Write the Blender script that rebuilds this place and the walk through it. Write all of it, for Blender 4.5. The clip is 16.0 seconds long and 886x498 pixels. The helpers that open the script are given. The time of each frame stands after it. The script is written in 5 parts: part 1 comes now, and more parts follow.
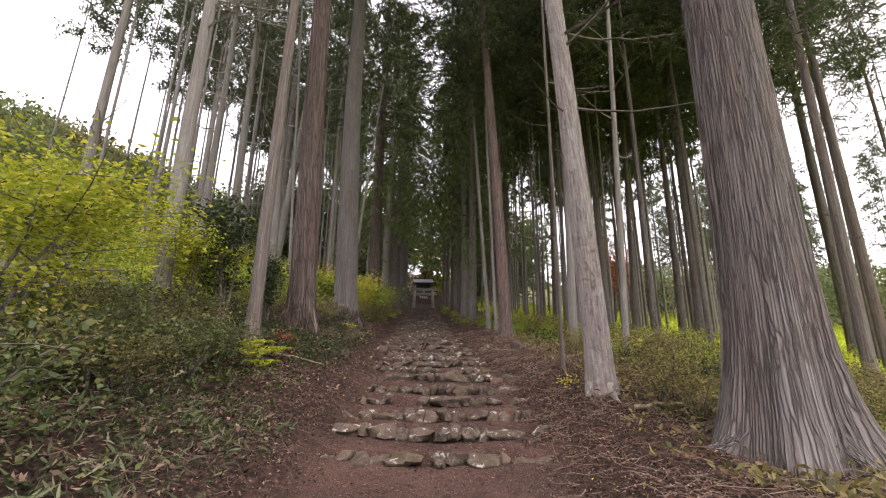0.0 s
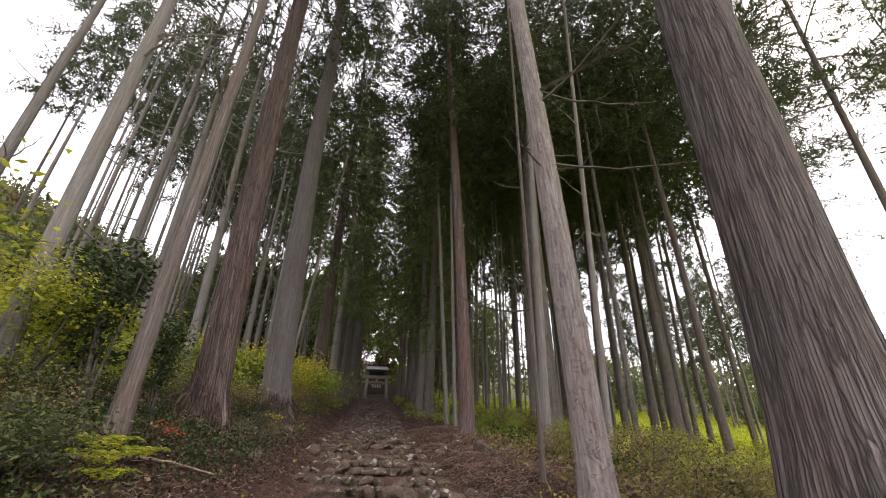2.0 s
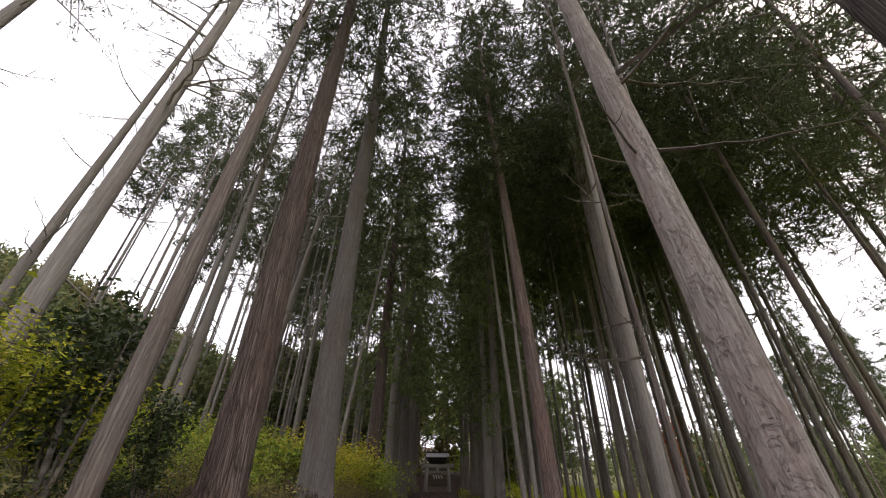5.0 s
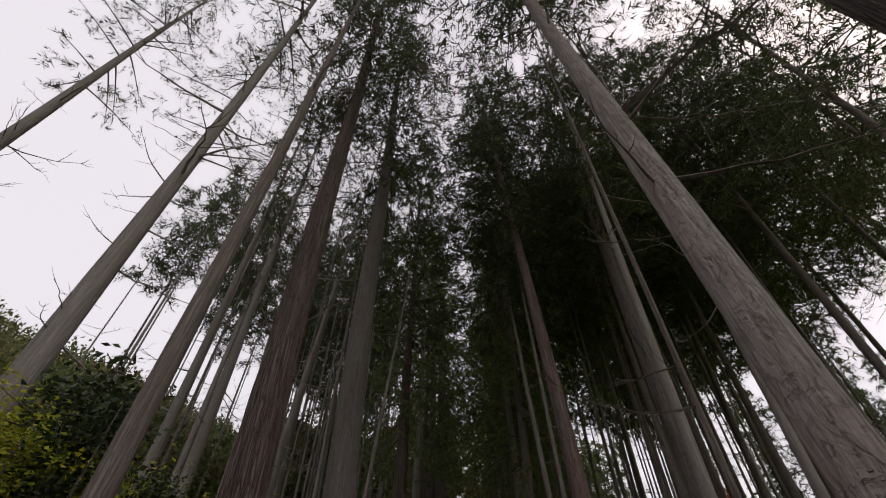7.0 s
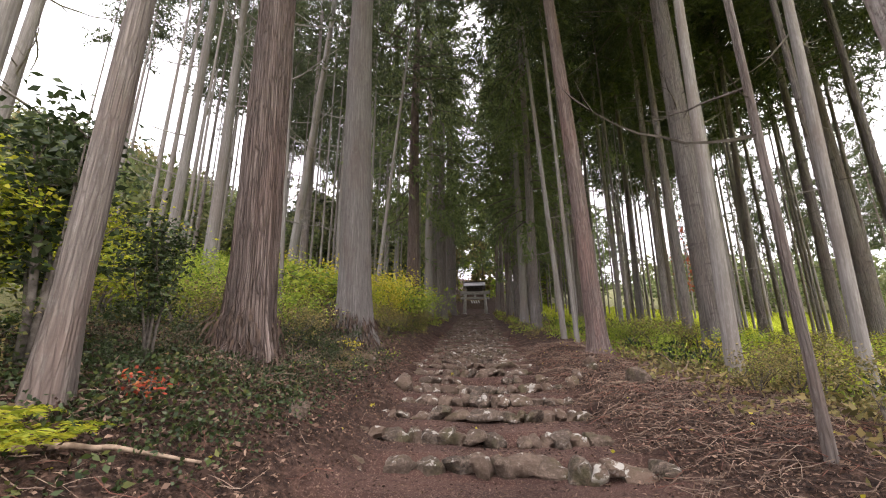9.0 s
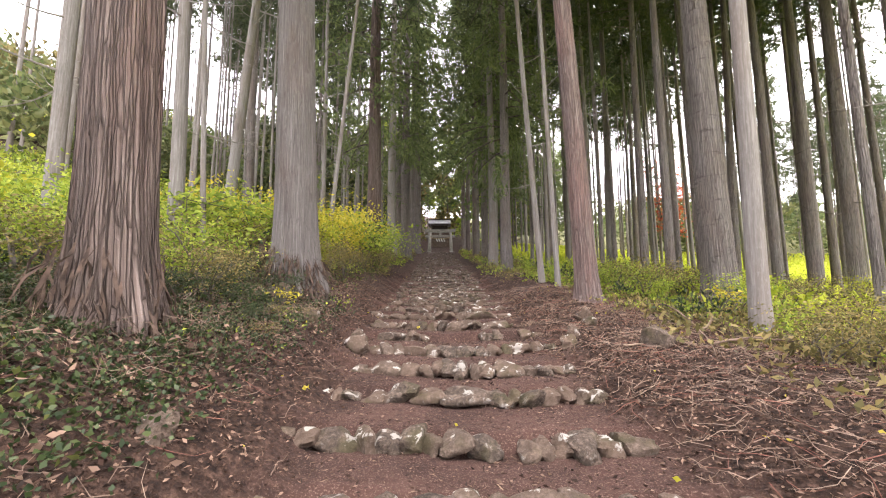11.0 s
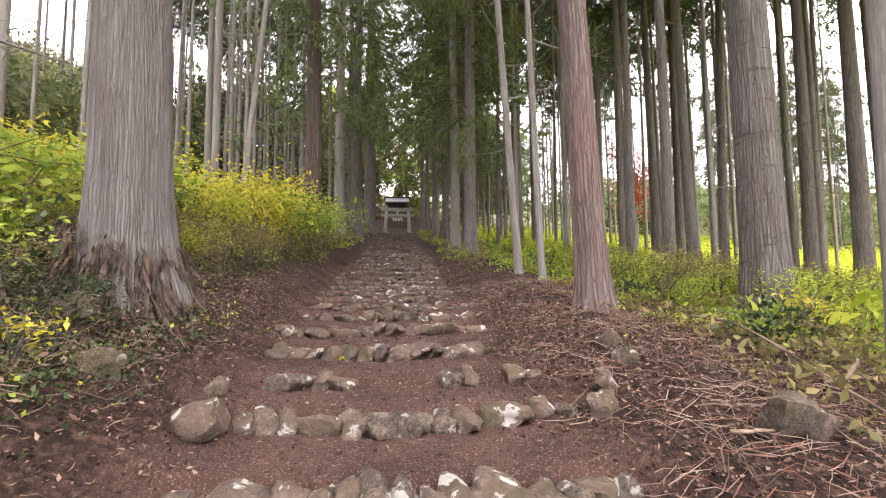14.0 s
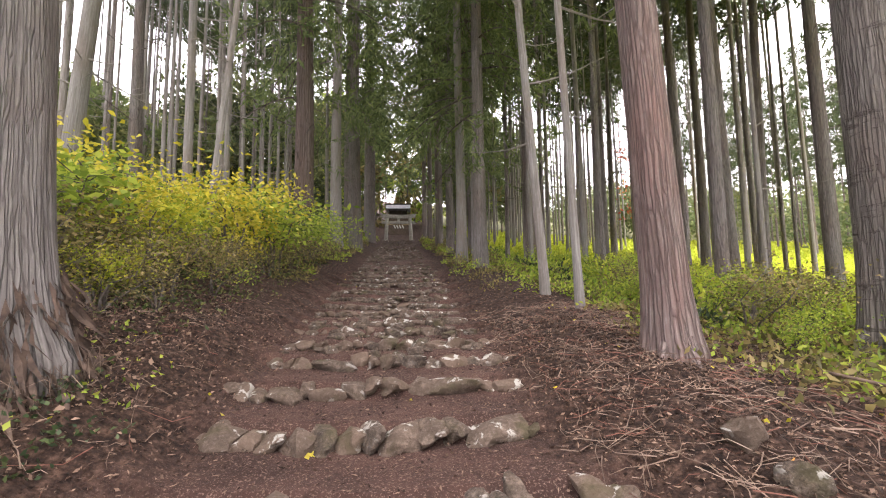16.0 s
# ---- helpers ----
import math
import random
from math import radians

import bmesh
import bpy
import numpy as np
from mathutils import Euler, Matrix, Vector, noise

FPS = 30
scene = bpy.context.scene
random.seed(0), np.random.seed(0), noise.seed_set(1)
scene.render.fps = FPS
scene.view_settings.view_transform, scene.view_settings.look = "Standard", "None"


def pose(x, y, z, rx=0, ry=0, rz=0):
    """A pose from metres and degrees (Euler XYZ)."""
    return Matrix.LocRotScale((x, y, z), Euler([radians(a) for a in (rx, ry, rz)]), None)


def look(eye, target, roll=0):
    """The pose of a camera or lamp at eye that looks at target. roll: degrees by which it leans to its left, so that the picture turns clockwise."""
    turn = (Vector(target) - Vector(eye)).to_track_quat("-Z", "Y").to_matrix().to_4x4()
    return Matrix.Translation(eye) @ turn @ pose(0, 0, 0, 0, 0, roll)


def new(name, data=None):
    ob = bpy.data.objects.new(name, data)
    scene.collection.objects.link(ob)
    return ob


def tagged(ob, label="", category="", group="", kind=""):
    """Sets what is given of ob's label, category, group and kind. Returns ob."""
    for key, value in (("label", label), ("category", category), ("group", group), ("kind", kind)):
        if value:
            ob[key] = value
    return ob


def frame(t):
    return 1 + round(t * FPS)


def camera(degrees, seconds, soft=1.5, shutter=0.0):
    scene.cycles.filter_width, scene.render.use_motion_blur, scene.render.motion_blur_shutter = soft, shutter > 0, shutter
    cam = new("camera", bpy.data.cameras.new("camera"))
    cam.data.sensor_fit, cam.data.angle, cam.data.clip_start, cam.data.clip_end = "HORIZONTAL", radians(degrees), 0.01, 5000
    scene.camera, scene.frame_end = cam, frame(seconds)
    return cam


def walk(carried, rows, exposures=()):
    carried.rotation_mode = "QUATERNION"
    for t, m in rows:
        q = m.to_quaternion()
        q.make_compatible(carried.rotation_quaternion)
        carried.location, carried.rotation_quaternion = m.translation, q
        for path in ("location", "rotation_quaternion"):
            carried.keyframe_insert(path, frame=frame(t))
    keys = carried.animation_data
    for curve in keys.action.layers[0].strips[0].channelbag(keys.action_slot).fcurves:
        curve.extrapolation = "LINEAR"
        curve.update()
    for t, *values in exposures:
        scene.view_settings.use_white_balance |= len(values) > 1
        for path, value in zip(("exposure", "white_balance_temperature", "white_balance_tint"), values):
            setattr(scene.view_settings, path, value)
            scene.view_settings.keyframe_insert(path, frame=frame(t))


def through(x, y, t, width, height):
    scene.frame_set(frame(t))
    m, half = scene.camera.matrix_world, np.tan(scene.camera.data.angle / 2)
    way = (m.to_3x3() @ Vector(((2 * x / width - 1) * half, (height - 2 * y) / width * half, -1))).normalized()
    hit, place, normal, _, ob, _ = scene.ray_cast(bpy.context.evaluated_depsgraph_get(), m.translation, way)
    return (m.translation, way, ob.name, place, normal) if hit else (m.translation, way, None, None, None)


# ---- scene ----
cam = camera(92.7, 16.0, soft=1.1)
METRES, EYE, TILT, LEAN, TURN = 10.8, 1.5, 0.0, 0.0, 0.0
ROWS = [
    (0.0, 0.0, 0.0, 0.0, -0.2, 15.02, -0.74),
    (0.5, 0.008, 0.0291, -0.0001, -1.22, 18.13, -0.84),
    (1.0, 0.0097, 0.0618, -0.0016, -3.05, 21.9, -1.01),
    (1.5, 0.0058, 0.0988, 0.0114, -4.99, 24.9, -1.16),
    (2.0, 0.0093, 0.1347, 0.0114, -6.08, 26.86, -1.28),
    (2.5, 0.0158, 0.1681, 0.0253, -5.99, 28.1, -1.31),
    (3.0, 0.0177, 0.2059, 0.0214, -5.03, 28.63, -1.24),
    (3.5, 0.0146, 0.2433, 0.0327, -3.58, 28.7, -1.16),
    (4.0, 0.015, 0.2623, 0.035, -1.69, 29.68, -1.03),
    (4.5, 0.0087, 0.2824, 0.035, 0.32, 32.48, -0.96),
    (5.0, 0.002, 0.3034, 0.0418, 1.99, 36.86, -0.91),
    (5.2, 0.001, 0.3095, 0.0425, 2.6, 38.7, -0.88),
    (6.25, 0.003, 0.331, 0.0442, 4.7, 47.3, -0.55),
    (7.3, 0.0085, 0.3455, 0.0444, 6.25, 42.8, -0.28),
    (7.5, 0.0091, 0.3492, 0.0444, 6.63, 39.17, -0.24),
    (8.0, 0.0078, 0.3644, 0.0426, 7.8, 28.28, -0.1),
    (8.5, -0.001, 0.3929, 0.043, 7.82, 20.0, -0.05),
    (9.0, -0.0045, 0.4238, 0.0492, 7.15, 15.82, -0.01),
    (11.5, -0.0326, 0.6237, 0.0814, 1.19, 6.38, 0.18),
    (12.0, -0.0366, 0.6651, 0.0879, 0.49, 5.65, 0.18),
    (12.5, -0.0353, 0.7048, 0.0928, -0.08, 5.29, 0.21),
    (13.0, -0.0276, 0.7426, 0.1017, -0.79, 5.14, 0.28),
    (13.5, -0.019, 0.7879, 0.1099, -1.77, 4.96, 0.32),
    (14.0, -0.0161, 0.8256, 0.1095, -3.26, 4.7, 0.35),
    (14.5, -0.0162, 0.863, 0.1258, -4.83, 4.48, 0.46),
    (15.0, -0.0121, 0.9009, 0.1291, -5.2, 4.39, 0.56),
    (15.5, -0.0136, 0.937, 0.1353, -4.25, 4.65, 0.72),
    (16.0, -0.0218, 0.9691, 0.1374, -3.0, 5.54, 0.83),
]
EXPOSURES = [(t, stops, 6800, 20) for t, stops in ((0.0, 0.82), (1.5, 0.57), (3.5, 0.47), (5.0, 0.15), (7.5, -1.0), (8.0, -0.43), (8.5, 0.4), (9.0, 1.22), (11.5, 2.0), (12.5, 2.06), (14.0, 1.98), (14.5, 1.88), (16.0, 1.88))]
walk(cam, [(t, pose(0, 0, EYE, TILT, LEAN, TURN) @ pose(METRES * x, METRES * y, METRES * z, 90 + pitch, roll, yaw)) for t, x, y, z, yaw, pitch, roll in ROWS], EXPOSURES)

# ---- light: a bright overcast sky ----
world = bpy.data.worlds.new("overcast")
scene.world = world
world.use_nodes = True
wn = world.node_tree
wn.nodes.clear()
sky = wn.nodes.new("ShaderNodeTexSky")
sky.sky_type, sky.sun_disc = "NISHITA", False
sky.sun_elevation, sky.sun_rotation = radians(50), radians(60)
sky.air_density, sky.dust_density = 1.0, 4.0
veil = wn.nodes.new("ShaderNodeMix")
veil.data_type = "RGBA"
veil.inputs[0].default_value = 0.85
veil.inputs[7].default_value = (8.6, 8.8, 9.2, 1)
wn.links.new(sky.outputs[0], veil.inputs[6])
back = wn.nodes.new("ShaderNodeBackground")
back.inputs[1].default_value = 0.2
wn.links.new(veil.outputs[2], back.inputs[0])
wout = wn.nodes.new("ShaderNodeOutputWorld")
wn.links.new(back.outputs[0], wout.inputs[0])
sun = new("sun", bpy.data.lights.new("sun", "SUN"))
sun.data.energy, sun.data.angle, sun.data.color = 1.2, radians(25), (1.0, 0.96, 0.9)
sun.matrix_world = look((0, 0, 60), (-22, 30, 0))


# ---- materials ----
def ramp(nt, source, stops):
    node = nt.nodes.new("ShaderNodeValToRGB")
    el = node.color_ramp.elements
    while len(el) < len(stops):
        el.new(0.5)
    for e, (p, c) in zip(el, stops):
        e.position, e.color = p, (*c, 1)
    nt.links.new(source, node.inputs[0])
    return node.outputs[0]


def noise_node(nt, coord, scale, detail=5.0, rough=0.6, dist=0.0):
    node = nt.nodes.new("ShaderNodeTexNoise")
    node.inputs["Scale"].default_value = scale
    node.inputs["Detail"].default_value = detail
    node.inputs["Roughness"].default_value = rough
    node.inputs["Distortion"].default_value = dist
    nt.links.new(coord, node.inputs["Vector"])
    return node.outputs[0]


def blend(nt, factor, a, b, kind="MIX"):
    node = nt.nodes.new("ShaderNodeMix")
    node.data_type, node.blend_type = "RGBA", kind
    for slot, v in ((0, factor), (6, a), (7, b)):
        if isinstance(v, (int, float)):
            node.inputs[slot].default_value = v
        elif isinstance(v, tuple):
            node.inputs[slot].default_value = (*v, 1)
        else:
            nt.links.new(v, node.inputs[slot])
    return node.outputs[2]


def calc(nt, kind, a, b):
    node = nt.nodes.new("ShaderNodeMath")
    node.operation = kind
    for slot, v in ((0, a), (1, b)):
        if isinstance(v, (int, float)):
            node.inputs[slot].default_value = v
        else:
            nt.links.new(v, node.inputs[slot])
    return node.outputs[0]


def base(name, rough=0.9):
    m = bpy.data.materials.new(name)
    m.use_nodes = True
    nt = m.node_tree
    b = nt.nodes["Principled BSDF"]
    b.inputs["Roughness"].default_value = rough
    b.inputs["Specular IOR Level"].default_value = 0.25
    coord = nt.nodes.new("ShaderNodeTexCoord")
    return m, nt, b, coord


def stretch(nt, source, sx, sy, sz):
    node = nt.nodes.new("ShaderNodeMapping")
    node.inputs["Scale"].default_value = (sx, sy, sz)
    nt.links.new(source, node.inputs[0])
    return node.outputs[0]


def relief(nt, b, height, strength, distance):
    node = nt.nodes.new("ShaderNodeBump")
    node.inputs["Strength"].default_value, node.inputs["Distance"].default_value = strength, distance
    nt.links.new(height, node.inputs["Height"])
    nt.links.new(node.outputs[0], b.inputs["Normal"])


def bark(name, dark, mid, light, patch, patch_amount, fine=18.0, along=0.3, depth=0.02, lichen=0.25, cracks=0.6, scales=0.0, rings=0.0):
    """Fibrous bark: long streaks up the trunk, patches of another colour, pale lichen, at need curled flakes or torn rings."""
    m, nt, b, co = base(name, 0.95)
    grain = nt.nodes.new("ShaderNodeAttribute")
    grain.attribute_name = "grain"
    p = grain.outputs["Vector"]
    strand = noise_node(nt, stretch(nt, p, fine, fine, along), 2.4, 6, 0.6)
    broad = noise_node(nt, stretch(nt, p, 1.6, 1.6, 0.5), 1.3, 4, 0.6)
    flakes = noise_node(nt, stretch(nt, p, 1, 1, 0.3), 30, 5, 0.7)
    waver = nt.nodes.new("ShaderNodeTexNoise")
    waver.inputs["Scale"].default_value = 3.0
    nt.links.new(p, waver.inputs["Vector"])
    shift = nt.nodes.new("ShaderNodeVectorMath")
    shift.operation = "MULTIPLY_ADD"
    nt.links.new(waver.outputs["Color"], shift.inputs[0])
    shift.inputs[1].default_value = (0.03, 0.03, 0.5)
    nt.links.new(p, shift.inputs[2])
    plates = nt.nodes.new("ShaderNodeTexVoronoi")
    plates.feature = "DISTANCE_TO_EDGE"
    plates.inputs["Scale"].default_value = 1.0
    nt.links.new(stretch(nt, shift.outputs[0], fine * 1.5, fine * 1.5, along * 5.0), plates.inputs["Vector"])
    col = ramp(nt, strand, [(0.3, tuple(0.6 * a + 0.4 * c for a, c in zip(dark, mid))), (0.5, mid), (0.7, light)])
    col = blend(nt, calc(nt, "MULTIPLY", ramp(nt, broad, [(0.46, (0, 0, 0)), (0.64, (1, 1, 1))]), patch_amount), col, patch)
    col = blend(nt, calc(nt, "MULTIPLY", ramp(nt, flakes, [(0.52, (0, 0, 0)), (0.68, (1, 1, 1))]), lichen), col, (0.36, 0.355, 0.32))
    open_gap = ramp(nt, plates.outputs["Distance"], [(0.0, (0, 0, 0)), (0.14, (1, 1, 1))])
    col = blend(nt, calc(nt, "MULTIPLY", calc(nt, "MULTIPLY", calc(nt, "SUBTRACT", 1.0, open_gap), ramp(nt, flakes, [(0.3, (0.35, 0.35, 0.35)), (0.6, (1, 1, 1))])), cracks), col, tuple(0.75 * v for v in dark))
    height = calc(nt, "ADD", calc(nt, "MULTIPLY", open_gap, min(0.9, 1.4 * cracks)), calc(nt, "ADD", strand, calc(nt, "MULTIPLY", flakes, 0.3)))
    if scales:
        curl = noise_node(nt, stretch(nt, p, 1.3, 1.3, 1.0), 5.5, 5, 0.6, 0.8)
        edge = ramp(nt, calc(nt, "ABSOLUTE", calc(nt, "SUBTRACT", curl, 0.5), 0.0), [(0.0, (0, 0, 0)), (0.012, (1, 1, 1))])
        col = blend(nt, calc(nt, "MULTIPLY", calc(nt, "SUBTRACT", 1.0, edge), scales), col, dark)
        height = calc(nt, "ADD", height, calc(nt, "ADD", edge, calc(nt, "MULTIPLY", curl, 2.0)))
    if rings:
        torn = noise_node(nt, stretch(nt, p, 1.2, 1.2, 7.0), 1.6, 5, 0.75)
        torn = ramp(nt, torn, [(0.58, (0, 0, 0)), (0.66, (1, 1, 1))])
        col = blend(nt, calc(nt, "MULTIPLY", torn, rings), col, dark)
        height = calc(nt, "SUBTRACT", height, torn)
    nt.links.new(col, b.inputs["Base Color"])
    relief(nt, b, height, 0.9, depth)
    return m


BARK_GREY = bark("bark_grey", (0.075, 0.064, 0.058), (0.185, 0.164, 0.15), (0.31, 0.287, 0.268), (0.16, 0.11, 0.09), 0.45, 27, 0.5, 0.025, cracks=0.7)
# grey bark; brown patches made darker and larger to carry the trunk's shaded side
BARK_SMOOTH = bark("bark_smooth", (0.085, 0.074, 0.067), (0.155, 0.14, 0.13), (0.23, 0.213, 0.2), (0.13, 0.096, 0.08), 0.55, 30, 0.35, 0.022, 0.2, 0.55)
BARK_RING = bark("bark_ringed", (0.06, 0.05, 0.043), (0.165, 0.148, 0.134), (0.25, 0.228, 0.208), (0.19, 0.14, 0.115), 0.35, 22, 0.35, 0.025, 0.2, 0.6, rings=0.65)
BARK_OLD = bark("bark_old", (0.06, 0.05, 0.045), (0.17, 0.148, 0.137), (0.3, 0.275, 0.26), (0.19, 0.13, 0.108), 0.4, 24, 0.2, 0.04, 0.15, 0.8)
BARK_RED = bark("bark_red", (0.045, 0.032, 0.027), (0.135, 0.102, 0.088), (0.25, 0.2, 0.175), (0.15, 0.088, 0.072), 0.35, 23, 0.25, 0.04, 0.12, 0.8)
BARK_PALE = bark("bark_pale", (0.11, 0.1, 0.09), (0.19, 0.176, 0.16), (0.28, 0.264, 0.243), (0.165, 0.132, 0.112), 0.6, 16, 0.8, 0.01, 0.3, 0.1)
BARK_PINK = bark("bark_pink", (0.06, 0.042, 0.037), (0.16, 0.118, 0.106), (0.28, 0.235, 0.215), (0.22, 0.122, 0.103), 0.45, 17, 0.3, 0.025, 0.2, 0.6)
BARK_FLAKY = bark("bark_flaky", (0.085, 0.066, 0.057), (0.29, 0.255, 0.235), (0.42, 0.39, 0.365), (0.27, 0.165, 0.14), 0.3, 13, 1.2, 0.03, 0.45, 0.0, scales=0.5)
BARK_DARK = bark("bark_dark", (0.06, 0.05, 0.043), (0.145, 0.124, 0.11), (0.26, 0.225, 0.2), (0.16, 0.1, 0.08), 0.4, 18, 0.4, 0.015, 0.2, 0.4)


def leafy(name, a, b2, c, through=0.35, rough=0.55):
    """Leaves: colour varies leaf by leaf, and light comes through them."""
    m, nt, b, co = base(name, rough)
    geo = nt.nodes.new("ShaderNodeNewGeometry")
    col = ramp(nt, geo.outputs["Random Per Island"], [(0.0, a), (0.5, b2), (1.0, c)])
    patch = noise_node(nt, co.outputs["Object"], 0.9, 2)
    col = blend(nt, ramp(nt, patch, [(0.35, (0.25, 0.25, 0.25)), (0.7, (0, 0, 0))]), col, tuple(0.5 * v for v in a))
    nt.links.new(col, b.inputs["Base Color"])
    tr = nt.nodes.new("ShaderNodeBsdfTranslucent")
    nt.links.new(col, tr.inputs[0])
    mix = nt.nodes.new("ShaderNodeMixShader")
    mix.inputs[0].default_value = through
    nt.links.new(b.outputs[0], mix.inputs[1])
    nt.links.new(tr.outputs[0], mix.inputs[2])
    nt.links.new(mix.outputs[0], nt.nodes["Material Output"].inputs[0])
    return m


NEEDLE = leafy("cedar_needles", (0.04, 0.058, 0.026), (0.068, 0.092, 0.038), (0.115, 0.135, 0.055), 0.3)
# brighter copy of the needles: light on the sprays put into the colour
NEEDLE_LIT = leafy("lit_cedar_sprays", (0.08, 0.115, 0.045), (0.14, 0.185, 0.07), (0.23, 0.27, 0.1), 0.5)
LEAF_YELLOW = leafy("yellow_green_leaves", (0.17, 0.22, 0.02), (0.34, 0.39, 0.033), (0.58, 0.53, 0.055), 0.5)
LEAF_GOLD = leafy("golden_leaves", (0.36, 0.34, 0.03), (0.58, 0.5, 0.04), (0.7, 0.6, 0.12), 0.45)
LEAF_GREEN = leafy("green_leaves", (0.13, 0.21, 0.03), (0.31, 0.41, 0.052), (0.54, 0.59, 0.1), 0.5)
LEAF_DARK = leafy("dark_glossy_leaves", (0.018, 0.032, 0.012), (0.036, 0.06, 0.02), (0.085, 0.11, 0.04), 0.2, 0.4)
LEAF_OLIVE = leafy("olive_leaves", (0.085, 0.076, 0.03), (0.2, 0.18, 0.064), (0.38, 0.29, 0.12), 0.4)
LEAF_RED = leafy("red_leaves", (0.35, 0.05, 0.03), (0.5, 0.1, 0.05), (0.55, 0.22, 0.08), 0.4)
LITTER = leafy("leaf_litter", (0.018, 0.011, 0.008), (0.078, 0.045, 0.032), (0.34, 0.23, 0.165), 0.1, 0.85)
FIELD = leafy("meadow_leaves", (0.32, 0.4, 0.03), (0.5, 0.57, 0.05), (0.65, 0.66, 0.1), 0.5)
LEAF_MID = leafy("mid_green_leaves", (0.035, 0.058, 0.018), (0.085, 0.115, 0.03), (0.19, 0.19, 0.06), 0.3, 0.45)
# hillside green paled throughout, so distance haze is in the colour
LEAF_HILL_HAZY = leafy("hazy_hillside_leaves", (0.08, 0.1, 0.04), (0.16, 0.185, 0.075), (0.28, 0.29, 0.12), 0.4)
SASA = leafy("dwarf_bamboo_leaves", (0.045, 0.065, 0.025), (0.1, 0.12, 0.055), (0.27, 0.27, 0.16), 0.25)


def plain(name, c1, c2, scale, rough=0.9, bump=0.3, distance=0.01):
    m, nt, b, co = base(name, rough)
    n = noise_node(nt, co.outputs["Object"], scale, 6, 0.65)
    nt.links.new(ramp(nt, n, [(0.35, c1), (0.65, c2)]), b.inputs["Base Color"])
    relief(nt, b, n, bump, distance)
    return m


TWIG = plain("dead_twig", (0.035, 0.023, 0.018), (0.28, 0.2, 0.15), 2.5)
TWIG_DARK = plain("bare_branch", (0.05, 0.042, 0.036), (0.16, 0.14, 0.12), 10)
TWIG_PALE = plain("pale_bare_branch", (0.14, 0.125, 0.11), (0.3, 0.28, 0.25), 10)
CUT_WOOD = plain("barkless_stick", (0.13, 0.09, 0.062), (0.33, 0.25, 0.18), 14)
GRANITE = plain("weathered_granite", (0.2, 0.19, 0.165), (0.42, 0.41, 0.365), 9)
TORN = plain("torn_bark", (0.03, 0.021, 0.016), (0.12, 0.082, 0.062), 9)
OLD_WOOD = plain("old_dark_wood", (0.02, 0.016, 0.013), (0.06, 0.048, 0.04), 12)
ROOF = plain("grey_roof_metal", (0.14, 0.145, 0.15), (0.3, 0.305, 0.31), 3, 0.5)
PAPER = plain("white_paper", (0.75, 0.75, 0.73), (0.85, 0.85, 0.83), 20)
STRAW = plain("straw_rope", (0.3, 0.24, 0.12), (0.48, 0.4, 0.24), 40)


def stone_material():
    m, nt, b, co = base("mossy_field_stone", 0.92)
    info = nt.nodes.new("ShaderNodeObjectInfo")
    place = nt.nodes.new("ShaderNodeVectorMath")
    place.operation = "ADD"
    geo = nt.nodes.new("ShaderNodeNewGeometry")
    nt.links.new(geo.outputs["Position"], place.inputs[0])
    n1 = noise_node(nt, place.outputs[0], 11, 8, 0.75)
    n2 = noise_node(nt, place.outputs[0], 38, 4, 0.7)
    n3 = noise_node(nt, place.outputs[0], 7.0, 6, 0.6, 0.4)
    col = ramp(nt, n1, [(0.32, (0.03, 0.024, 0.019)), (0.5, (0.09, 0.07, 0.055)), (0.68, (0.25, 0.19, 0.145))])
    col = blend(nt, ramp(nt, n2, [(0.36, (0.7, 0.7, 0.7)), (0.5, (0, 0, 0))]), col, (0.02, 0.017, 0.014))
    col = blend(nt, ramp(nt, n2, [(0.56, (0, 0, 0)), (0.68, (0.5, 0.5, 0.5))]), col, (0.26, 0.22, 0.19))
    col = blend(nt, calc(nt, "MULTIPLY", info.outputs["Random"], 0.7), col, (0.17, 0.118, 0.086))
    up = nt.nodes.new("ShaderNodeSeparateXYZ")
    nt.links.new(geo.outputs["Normal"], up.inputs[0])
    top = ramp(nt, up.outputs[2], [(0.0, (0, 0, 0)), (0.7, (1, 1, 1))])
    moss = ramp(nt, noise_node(nt, place.outputs[0], 3.1, 4), [(0.53, (0, 0, 0)), (0.66, (0.6, 0.6, 0.6))])
    col = blend(nt, moss, col, (0.06, 0.055, 0.022))
    lich = ramp(nt, n3, [(0.58, (0, 0, 0)), (0.62, (1, 1, 1))])
    wear = ramp(nt, calc(nt, "ADD", calc(nt, "MULTIPLY", top, 0.35), calc(nt, "MULTIPLY", info.outputs["Random"], 0.25)), [(0.1, (0.1, 0.1, 0.1)), (0.5, (1, 1, 1))])
    col = blend(nt, calc(nt, "MULTIPLY", lich, wear), col, (0.43, 0.41, 0.365))
    nt.links.new(col, b.inputs["Base Color"])
    relief(nt, b, calc(nt, "ADD", n1, calc(nt, "MULTIPLY", n2, 0.5)), 1.0, 0.035)
    return m


STONE = stone_material()


